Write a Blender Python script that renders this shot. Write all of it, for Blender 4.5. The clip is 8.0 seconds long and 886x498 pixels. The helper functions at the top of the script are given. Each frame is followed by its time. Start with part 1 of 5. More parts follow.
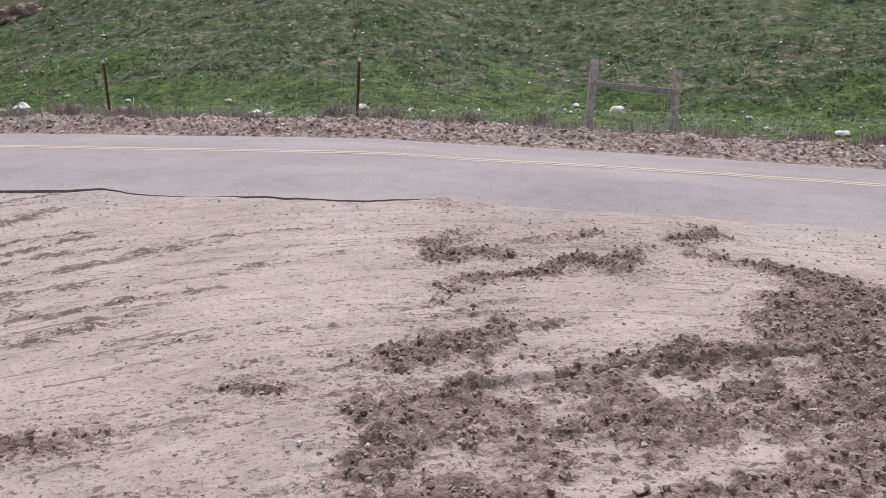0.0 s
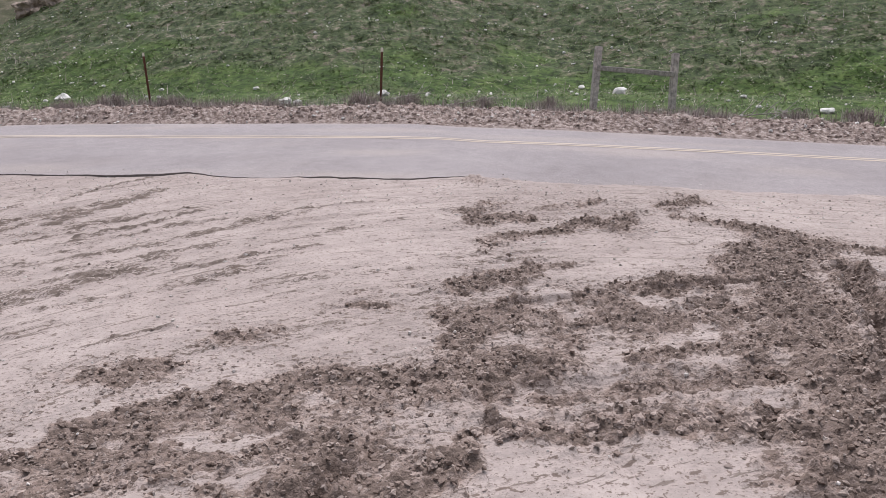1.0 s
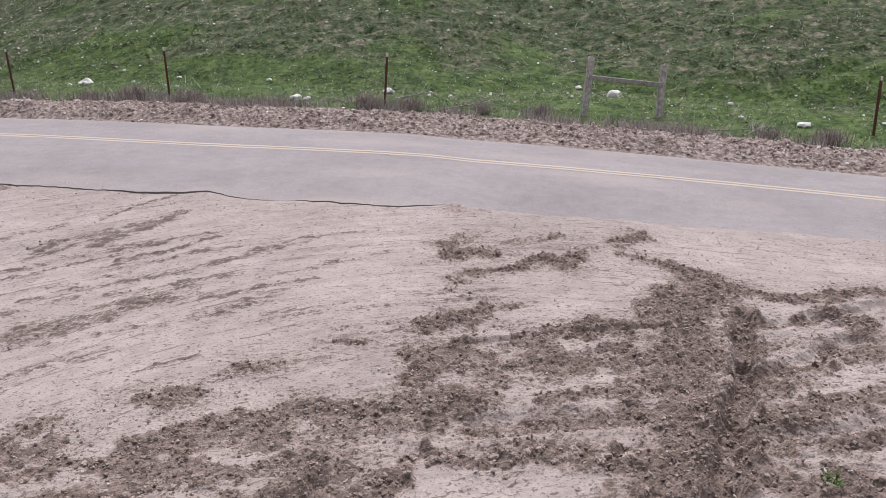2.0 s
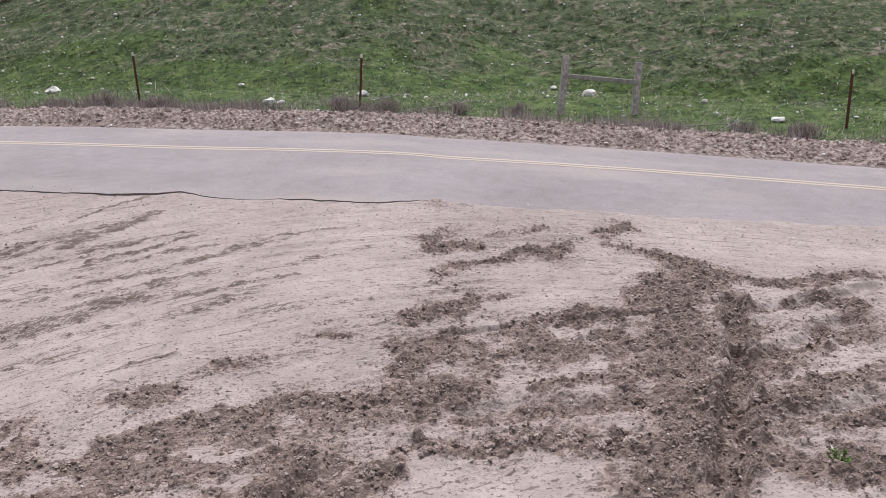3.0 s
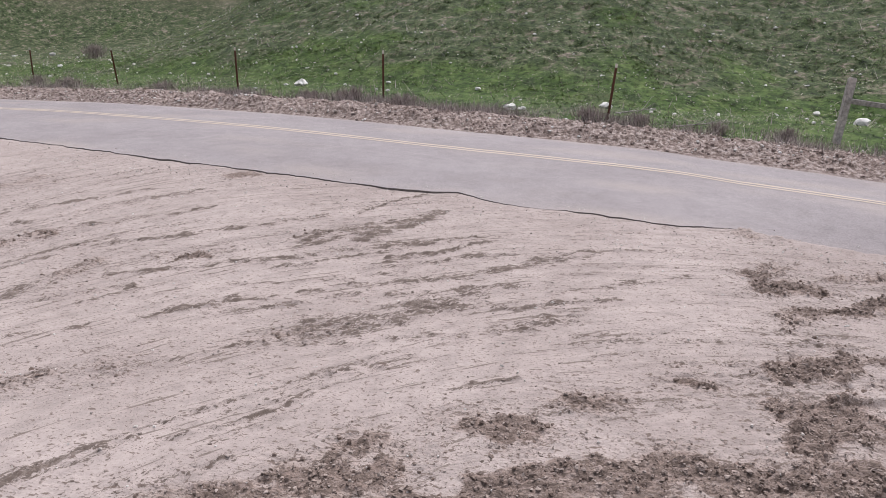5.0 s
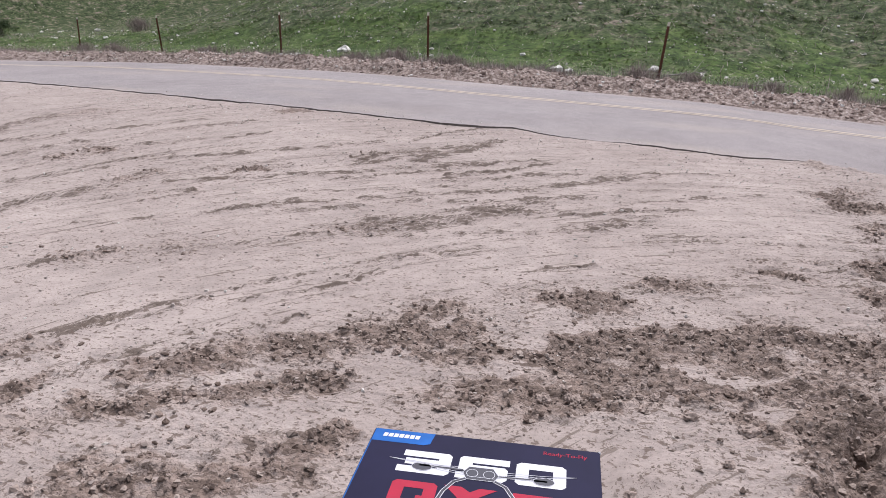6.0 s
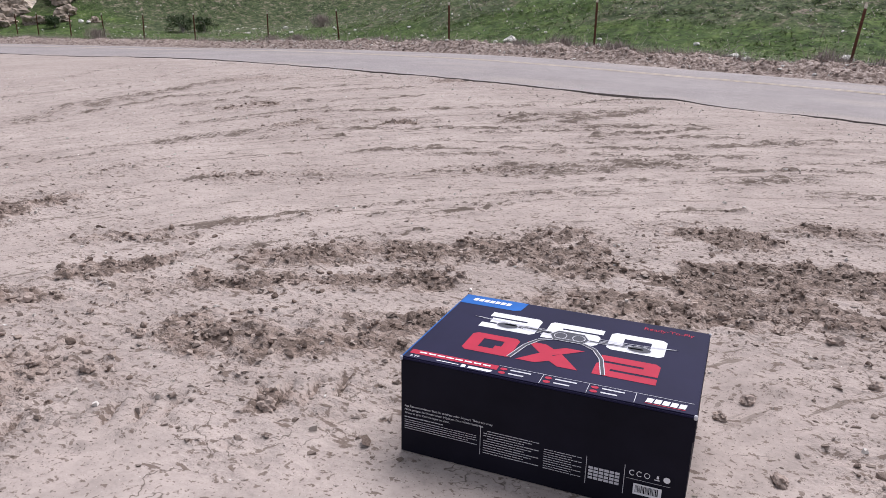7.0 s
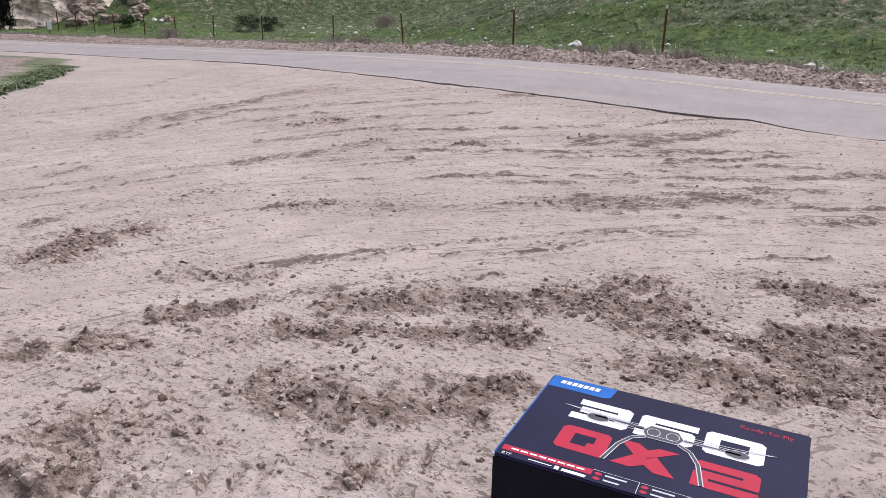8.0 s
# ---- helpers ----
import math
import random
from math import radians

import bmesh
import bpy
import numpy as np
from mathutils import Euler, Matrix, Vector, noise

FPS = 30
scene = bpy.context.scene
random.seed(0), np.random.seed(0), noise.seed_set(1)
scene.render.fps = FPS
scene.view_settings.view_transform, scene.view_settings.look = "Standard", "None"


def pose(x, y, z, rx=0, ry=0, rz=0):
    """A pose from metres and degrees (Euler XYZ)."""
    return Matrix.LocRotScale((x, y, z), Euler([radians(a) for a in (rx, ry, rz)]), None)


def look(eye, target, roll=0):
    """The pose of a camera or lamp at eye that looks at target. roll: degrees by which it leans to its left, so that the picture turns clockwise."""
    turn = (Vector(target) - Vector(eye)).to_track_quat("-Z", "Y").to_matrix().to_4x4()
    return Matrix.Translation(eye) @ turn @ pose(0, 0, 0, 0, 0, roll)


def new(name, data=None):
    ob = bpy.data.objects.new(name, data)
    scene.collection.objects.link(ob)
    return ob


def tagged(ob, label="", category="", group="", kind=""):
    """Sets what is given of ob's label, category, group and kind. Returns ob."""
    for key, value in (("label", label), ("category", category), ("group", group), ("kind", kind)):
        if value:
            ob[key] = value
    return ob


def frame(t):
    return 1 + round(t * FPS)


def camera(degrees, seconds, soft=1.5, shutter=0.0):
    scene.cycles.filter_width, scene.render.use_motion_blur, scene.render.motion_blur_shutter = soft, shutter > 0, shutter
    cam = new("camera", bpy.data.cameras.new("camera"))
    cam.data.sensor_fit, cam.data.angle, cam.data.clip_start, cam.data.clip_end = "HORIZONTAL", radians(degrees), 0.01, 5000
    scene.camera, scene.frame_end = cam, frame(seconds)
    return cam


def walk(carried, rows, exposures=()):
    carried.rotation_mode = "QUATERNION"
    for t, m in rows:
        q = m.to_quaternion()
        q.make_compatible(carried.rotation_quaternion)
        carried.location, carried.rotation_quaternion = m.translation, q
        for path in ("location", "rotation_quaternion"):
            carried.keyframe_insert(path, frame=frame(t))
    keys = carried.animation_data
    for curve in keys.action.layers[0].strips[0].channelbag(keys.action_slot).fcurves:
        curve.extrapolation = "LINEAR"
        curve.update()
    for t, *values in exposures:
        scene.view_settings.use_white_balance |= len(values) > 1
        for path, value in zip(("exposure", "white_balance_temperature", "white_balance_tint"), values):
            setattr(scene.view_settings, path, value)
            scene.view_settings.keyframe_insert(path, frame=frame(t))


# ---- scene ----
# ---------------------------------------------------------------- camera
cam = camera(62.0, 8.0, soft=0.45)
# seconds, eye x y z, heading to the left, pitch, roll
ROWS = [
    (0.0, 2.088, -0.251, 1.148, -6.64, -14.42, -1.36),
    (0.5, 1.914, -0.649, 1.562, -6.71, -13.91, -1.38),
    (1.0, 1.688, -1.491, 1.380, -6.09, -16.03, -2.40),
    (1.2, 1.731, -1.705, 1.726, -5.80, -17.00, -2.21),
    (2.3, 1.913, -2.530, 2.268, -5.33, -18.65, -0.37),
    (2.5, 1.857, -2.465, 2.180, -5.43, -18.28, -0.15),
    (3.0, 1.841, -2.324, 2.078, -7.22, -18.01, -1.53),
    (3.5, 1.613, -2.008, 2.281, -0.59, -15.55, -0.00),
    (4.0, 1.492, -1.909, 2.223, 2.43, -16.61, 1.23),
    (4.5, 0.935, -1.682, 2.079, 6.00, -16.49, 0.62),
    (4.7, 0.795, -1.643, 2.068, 6.30, -16.62, 0.75),
    (5.8, 0.493, -1.673, 1.386, 8.84, -17.84, 1.13),
    (6.0, 0.457, -1.720, 1.316, 9.33, -17.80, 1.25),
    (6.5, 0.508, -1.744, 0.984, 10.27, -17.77, 1.71),
    (6.6, 0.491, -1.755, 0.983, 11.15, -18.04, 1.66),
    (6.8, 0.550, -1.698, 0.960, 21.49, -18.12, 0.43),
    (7.0, 0.617, -1.690, 0.926, 22.19, -17.71, 1.09),
    (7.5, 0.576, -1.619, 0.994, 28.50, -17.27, 1.94),
    (8.0, 0.506, -1.665, 1.123, 26.70, -18.04, 1.27),
]


def gaze(x, y, z, heading, pitch, roll):
    a, p = radians(heading), radians(pitch)
    eye = Vector((x, y, z))
    return look(eye, eye + Vector((-math.sin(a) * math.cos(p), math.cos(a) * math.cos(p), math.sin(p))), roll)


walk(cam, [(row[0], gaze(*row[1:])) for row in ROWS], [(0.0, 0.52, 6230, 15.5), (4.7, 0.51, 6230, 15.5), (5.8, 0.50, 6230, 15.5), (8.0, 0.53, 6230, 15.5)])

# ---------------------------------------------------------------- light
SUN_UP, SUN_ROUND = 60.0, 15.0
world = bpy.data.worlds.new("overcast")
scene.world = world
world.use_nodes = True
sky = world.node_tree.nodes.new("ShaderNodeTexSky")
sky.sky_type, sky.sun_disc = "NISHITA", False
sky.sun_elevation, sky.sun_rotation = radians(SUN_UP), radians(SUN_ROUND)
sky.air_density, sky.dust_density, sky.ozone_density = 1.0, 2.0, 1.0
world.node_tree.nodes["Background"].inputs["Strength"].default_value = 0.11
cloud = world.node_tree.nodes.new("ShaderNodeHueSaturation")
cloud.inputs["Saturation"].default_value = 0.3
world.node_tree.links.new(sky.outputs[0], cloud.inputs["Color"])
world.node_tree.links.new(cloud.outputs[0], world.node_tree.nodes["Background"].inputs["Color"])
sun = new("sun", bpy.data.lights.new("sun", "SUN"))
sun.data.energy, sun.data.angle, sun.data.color = 2.3, radians(40), (1.0, 0.97, 0.965)
a, e = radians(SUN_ROUND), radians(SUN_UP)
sun.matrix_world = look((math.sin(a) * math.cos(e) * 50, math.cos(a) * math.cos(e) * 50, math.sin(e) * 50), (0, 0, 0))

# ---------------------------------------------------------------- number helpers


def smooth(lo, hi, v):
    t = np.clip((np.asarray(v, float) - lo) / (hi - lo), 0, 1)
    return t * t * (3 - 2 * t)


def perlin(x, y, seed=0):
    """Gradient noise over arrays, about -0.7 to 0.7."""
    x, y = np.asarray(x, float), np.asarray(y, float)
    xi, yi = np.floor(x).astype(np.int64), np.floor(y).astype(np.int64)
    fx, fy = x - xi, y - yi

    def corner(dx, dy):
        h = ((xi + dx) * 374761393 + (yi + dy) * 668265263 + seed * 974634541) & 0x7FFFFFFF
        h = ((h ^ (h >> 13)) * 1274126177) & 0x7FFFFFFF
        ang = ((h ^ (h >> 16)) & 0xFFFF) * (2 * math.pi / 65536)
        return np.cos(ang) * (fx - dx) + np.sin(ang) * (fy - dy)

    u, w = fx * fx * fx * (fx * (fx * 6 - 15) + 10), fy * fy * fy * (fy * (fy * 6 - 15) + 10)
    low = corner(0, 0) * (1 - u) + corner(1, 0) * u
    high = corner(0, 1) * (1 - u) + corner(1, 1) * u
    return low * (1 - w) + high * w


def fbm(x, y, octaves=4, seed=0):
    total, size = 0, 1.0
    for k in range(octaves):
        total = total + size * perlin(x * 2 ** k, y * 2 ** k, seed + 17 * k)
        size *= 0.5
    return total


def domes(x, y, seed=0):
    """Rounded lumps side by side, 0 in the creases to 1 on top."""
    x, y = np.asarray(x, float), np.asarray(y, float)
    xi, yi = np.floor(x).astype(np.int64), np.floor(y).astype(np.int64)
    best, tall = np.full(x.shape, 9.0), np.ones(x.shape)
    for dx in (-1, 0, 1):
        for dy in (-1, 0, 1):
            h = ((xi + dx) * 374761393 + (yi + dy) * 668265263 + seed * 974634541) & 0x7FFFFFFF
            h = ((h ^ (h >> 13)) * 1274126177) & 0x7FFFFFFF
            h = h ^ (h >> 16)
            d = np.hypot(xi + dx + (h & 255) / 255 - x, yi + dy + ((h >> 8) & 255) / 255 - y)
            tall = np.where(d < best, ((h >> 4) & 255) / 255, tall)
            best = np.minimum(best, d)
    return np.sqrt(np.clip(1 - best ** 2 * 1.3, 0, 1)) * (0.35 + 0.65 * tall)


def bend(x, xs, ys, soft=0.65):
    """A softened line through a few corners."""
    return sum(np.interp(x + k * soft, xs, ys) for k in (-1, -0.5, 0, 0.5, 1)) / 5


# ---------------------------------------------------------------- plan of the place
ALONG = (-60, -30, -24, -19, -15, -12, -9, -6.5, -4.5, -2.5, -0.5, 1.5, 3.5, 5.5, 8, 11, 15, 25, 60)


def near_edge(x):
    base = bend(x, ALONG, (14.5, 13.6, 13.3, 12.8, 12.0, 11.0, 9.85, 8.7, 7.75, 6.97, 6.40, 5.82, 5.45, 5.15, 4.65, 3.6, 1.9, -3.0, -25), 0.4)
    bulge = 0.18 * np.exp(-((np.asarray(x) + 0.15) / 0.32) ** 2) - 0.10 * np.exp(-((np.asarray(x) - 0.6) / 0.4) ** 2) + 0.10 * np.exp(-((np.asarray(x) - 2.7) / 0.3) ** 2)
    return base + bulge + 0.05 * perlin(x * 0.9, x * 0 + 3.3, 5) + 0.06 * perlin(x * 3.1, x * 0 + 1.7, 6) + 0.035 * perlin(x * 9.0, x * 0 + 0.4, 7)


def far_edge(x):
    return bend(x, ALONG, (20.0, 19.0, 18.8, 18.3, 17.3, 16.0, 14.9, 13.8, 12.95, 12.0, 11.3, 10.75, 10.0, 9.35, 8.6, 7.2, 5.2, -1.0, -23), 1.2)


def road_level(x):
    return bend(x, ALONG, (-0.75, -0.55, -0.45, -0.34, -0.24, -0.10, 0.02, 0.08, 0.13, 0.15, 0.11, 0.08, 0.02, -0.10, -0.28, -0.44, -0.55, -0.7, -0.9), 1.0)


def fence_line(x):
    return bend(x, (-60, -37, -30.5, -23.5, -17.6, -13.0, -7.5, -2.9, 2.2, 6.4, 8.2, 12.0, 18, 60),
                (30.5, 28.6, 27.6, 26.1, 24.4, 21.9, 18.3, 16.1, 13.8, 13.3, 12.9, 11.0, 7.5, -17), 0.5)


def level(x, y):
    """The lie of the land, without clods and ruts."""
    x, y = np.asarray(x, float), np.asarray(y, float)
    z = road_level(x) * smooth(2.5, 6.5, y) - 0.055 * np.clip(x - 1.4, 0, 4) * smooth(0.5, 2.2, y) * (1 - smooth(4.0, 6.5, y))
    d = y - fence_line(x)
    up = np.maximum(d - 2.5 - 1.6 * smooth(3, 8, x), 0)
    hill = 0.05 * np.clip(d, 0, 2.5) + 0.26 * up + 0.004 * up ** 2 - 0.00006 * up ** 3 * (up < 60)
    hill = np.minimum(hill, 22)
    valley = 0.03 * np.maximum(d, 0) + 0.006 * np.maximum(d - 8, 0) ** 1.6
    side = smooth(-25, -12, x - 0.12 * np.maximum(d, 0))
    z = z + np.where(d > 0, hill * side + valley * (1 - side), 0)
    z = z + smooth(-32, -44, x) * 0.26 * np.clip(d - 0.8, 0, 30)
    away = np.hypot(x, y)
    z = z + np.minimum(0.34 * np.maximum(away - 53, 0), 16) * smooth(1.0, 6.0, d) * (1 - side)
    z = z + smooth(2.5, 6, d) * 0.12 * (fbm(x * 1.3, y * 1.7, 3, 42) + np.abs(perlin(x * 0.9, y * 2.2, 43)))
    z = z + smooth(1, 7, d) * (0.35 * fbm(x * 0.09, y * 0.09, 3, 40) + 0.10 * fbm(x * 0.5, y * 0.5, 3, 41))
    return z


def to_stroke(x, y, x0, y0, x1, y1):
    """Distance to a stroke on the ground."""
    dx, dy = x1 - x0, y1 - y0
    t = np.clip(((x - x0) * dx + (y - y0) * dy) / (dx * dx + dy * dy), 0, 1)
    return np.hypot(x - x0 - t * dx, y - y0 - t * dy)


# churned mud, as strokes: from, to, half width, how thick it lies
MUD_BY_ROAD = [
    (2.61, 4.21, 2.94, 4.25, 0.13, 1.0), (2.57, 4.42, 2.85, 4.75, 0.09, 0.6), (2.65, 3.71, 3.15, 3.89, 0.05, 0.9), (3.15, 3.89, 3.53, 4.17, 0.07, 0.9),
    (3.57, 3.94, 3.85, 4.25, 0.09, 1.0), (3.25, 4.53, 3.80, 4.85, 0.09, 0.45), (4.35, 4.63, 4.68, 4.83, 0.1, 1.0), (4.29, 4.32, 4.58, 3.94, 0.07, 0.6),
    (2.19, 2.54, 2.43, 2.74, 0.07, 1.0), (2.42, 2.68, 2.78, 2.88, 0.12, 0.8), (2.76, 2.77, 3.00, 2.99, 0.05, 0.6), (2.83, 2.39, 3.61, 2.71, 0.03, 0.9),
    (2.20, 2.13, 2.53, 2.10, 0.15, 0.6), (2.41, 2.11, 2.44, 1.86, 0.07, 0.9), (2.99, 2.38, 3.41, 2.40, 0.06, 0.8), (2.99, 1.93, 3.55, 2.01, 0.1, 0.9),
    (3.53, 2.60, 3.71, 2.38, 0.08, 0.8), (2.76, 5.59, 2.96, 5.63, 0.16, 0.35), (2.49, 3.37, 2.67, 3.65, 0.1, 0.4),
]
MUD_CROSSING = [
    (4.58, 4.13, 4.83, 3.66, 0.09, 0.9), (4.83, 3.66, 4.72, 3.08, 0.2, 1.0), (4.42, 3.19, 4.00, 1.89, 0.22, 1.0), (4.07, 2.93, 4.08, 2.38, 0.14, 0.8),
    (4.00, 1.89, 3.71, 1.17, 0.2, 0.9), (5.01, 3.37, 5.53, 3.16, 0.1, 1.0), (5.53, 3.16, 6.30, 3.17, 0.09, 1.0), (4.78, 2.71, 4.38, 1.89, 0.1, 1.0),
    (4.38, 1.89, 3.77, 0.87, 0.1, 1.0), (3.77, 0.87, 3.42, 0.35, 0.14, 1.0), (4.82, 2.60, 5.46, 2.72, 0.05, 0.7), (5.59, 2.77, 5.67, 2.43, 0.12, 0.9),
    (4.41, 1.68, 5.31, 2.20, 0.06, 0.8), (3.89, 0.93, 4.43, 1.15, 0.09, 0.9), (4.43, 1.15, 4.99, 1.34, 0.1, 0.8), (3.77, 0.64, 4.16, 0.77, 0.1, 0.9),
    (4.16, 0.77, 4.58, 0.79, 0.12, 0.8), (3.64, 1.02, 3.20, 0.41, 0.22, 0.9), (3.39, 1.05, 3.78, 1.33, 0.08, 0.7), (3.87, 0.39, 4.20, 0.36, 0.12, 0.9),
]
MUD_ROWS = [
    (2.94, 1.90, 3.59, 2.08, 0.14, 0.8), (2.46, 1.48, 2.08, 1.43, 0.12, 1.0), (2.08, 1.43, 1.48, 1.42, 0.1, 1.0), (1.48, 1.42, 0.99, 1.28, 0.11, 1.0),
    (0.99, 1.28, 0.58, 1.17, 0.1, 1.0), (2.10, 1.73, 2.49, 2.25, 0.12, 0.7), (1.62, 1.19, 2.06, 1.22, 0.14, 0.8), (1.13, 1.14, 1.68, 1.07, 0.09, 0.6),
    (2.04, 0.84, 2.45, 0.81, 0.05, 1.0), (2.45, 0.81, 2.81, 0.80, 0.06, 1.0), (2.81, 0.80, 3.12, 0.74, 0.08, 1.0), (2.76, 1.10, 3.47, 1.25, 0.1, 0.6),
    (2.40, 1.12, 2.85, 1.22, 0.1, 0.55), (2.60, 1.72, 3.10, 2.25, 0.1, 0.6), (3.23, 2.44, 3.97, 2.67, 0.1, 0.55), (3.52, 1.89, 3.96, 2.08, 0.12, 0.75),
    (2.77, 2.26, 3.21, 2.36, 0.08, 0.5), (3.33, 1.44, 3.76, 1.62, 0.09, 0.6), (2.56, 1.89, 2.86, 1.89, 0.08, 0.5), (2.90, 1.41, 3.39, 1.57, 0.07, 0.7),
    (4.13, 1.30, 4.58, 1.57, 0.09, 0.7), (4.87, 1.78, 5.60, 2.18, 0.09, 0.6), (1.48, 0.56, 1.69, 0.63, 0.12, 1.0), (1.69, 0.63, 1.97, 0.67, 0.1, 1.0),
    (1.23, 0.89, 1.63, 0.85, 0.06, 0.9), (0.37, 0.93, 1.23, 0.89, 0.06, 0.9), (-0.06, 0.92, 0.37, 0.93, 0.06, 0.8), (-0.15, 1.30, -0.01, 1.41, 0.08, 0.7),
    (0.47, 1.69, 0.71, 1.67, 0.09, 0.8), (0.97, 1.94, 1.18, 2.04, 0.09, 0.7), (1.64, 2.31, 1.75, 2.35, 0.04, 1.0), (1.16, -0.20, 1.40, 0.30, 0.12, 1.0),
    (1.33, 0.28, 1.54, 0.72, 0.12, 1.0),
]
MUD_BY_BOX = [
    (-1.56, 0.20, -1.39, 0.35, 0.06, 0.9), (-1.15, 0.27, -0.96, 0.30, 0.07, 1.0), (-1.00, 0.34, -0.81, 0.39, 0.06, 0.9), (-1.11, 0.63, -0.74, 0.80, 0.08, 0.75),
    (-0.83, 0.42, -0.37, 0.63, 0.07, 0.8), (-0.34, 1.07, -0.14, 1.17, 0.09, 1.0), (-0.17, 1.03, 0.09, 1.14, 0.07, 1.0), (-0.67, 0.85, -0.30, 0.95, 0.08, 0.8),
    (0.40, 1.62, 0.68, 1.60, 0.06, 0.7), (0.48, 1.01, 0.79, 1.16, 0.09, 0.8), (0.67, 1.11, 1.07, 1.29, 0.1, 0.9), (1.07, 1.29, 1.64, 1.39, 0.1, 0.9),
    (0.08, 0.62, 0.68, 0.76, 0.08, 1.0), (0.68, 0.77, 1.00, 0.83, 0.07, 1.0), (1.00, 0.81, 1.53, 0.90, 0.08, 0.9), (1.09, 0.59, 1.18, 0.54, 0.06, 0.8),
    (-1.75, -0.29, -1.67, -0.23, 0.05, 1.0), (-1.55, -0.13, -1.47, -0.10, 0.05, 1.0), (-0.91, -0.15, -0.71, -0.02, 0.07, 0.7), (-0.58, -0.02, -0.37, 0.07, 0.08, 0.7),
    (-0.37, 0.20, -0.22, 0.30, 0.06, 0.9), (-1.28, -0.55, -1.08, -0.37, 0.09, 0.5), (-1.19, -0.54, -0.85, -0.46, 0.1, 0.35), (-1.10, -0.75, -1.03, -0.74, 0.06, 1.0),
    (-0.40, -0.37, -0.35, -0.37, 0.04, 1.0), (-2.56, 0.40, -2.61, 0.68, 0.09, 1.0), (-2.61, 0.68, -2.50, 0.97, 0.05, 0.8), (-1.85, 0.58, -1.65, 0.66, 0.12, 0.4),
    (-2.94, 1.52, -2.72, 1.68, 0.2, 0.2), (-3.91, 4.01, -3.62, 4.26, 0.12, 0.5), (-5.20, 5.93, -5.12, 6.48, 0.1, 0.45), (-2.90, 6.73, -2.70, 6.95, 0.1, 0.8),
    (-2.93, 3.37, -2.87, 3.71, 0.1, 0.4), (-2.14, 3.97, -2.06, 4.03, 0.05, 1.0), (-2.16, 1.72, -1.70, 1.97, 0.14, 0.35), (-0.99, 2.51, -0.62, 2.69, 0.12, 0.3),
    (-1.47, 4.61, -0.30, 5.29, 0.14, 0.2),
]
MUD = MUD_BY_ROAD + MUD_CROSSING + MUD_ROWS + MUD_BY_BOX
# wheel ruts: from, to, half width, depth
RUTS = [
    (4.80, 2.77, 4.37, 1.89, 0.07, 0.075), (4.37, 1.89, 3.89, 1.08, 0.07, 0.1), (3.89, 1.08, 3.45, 0.34, 0.08, 0.1), (4.77, 2.55, 5.51, 2.72, 0.08, 0.045),
    (5.51, 2.72, 6.11, 2.90, 0.08, 0.05), (4.35, 1.63, 5.43, 2.30, 0.09, 0.06), (3.81, 0.72, 4.70, 0.95, 0.08, 0.05), (2.15, 1.12, 3.44, 1.19, 0.12, 0.05),
    (2.37, 2.25, 4.37, 2.64, 0.035, 0.035), (1.48, 0.54, 1.55, 0.71, 0.05, 0.06), (1.17, -0.17, 1.45, 0.53, 0.08, 0.06), (2.69, 1.80, 3.56, 2.13, 0.06, 0.02),
]


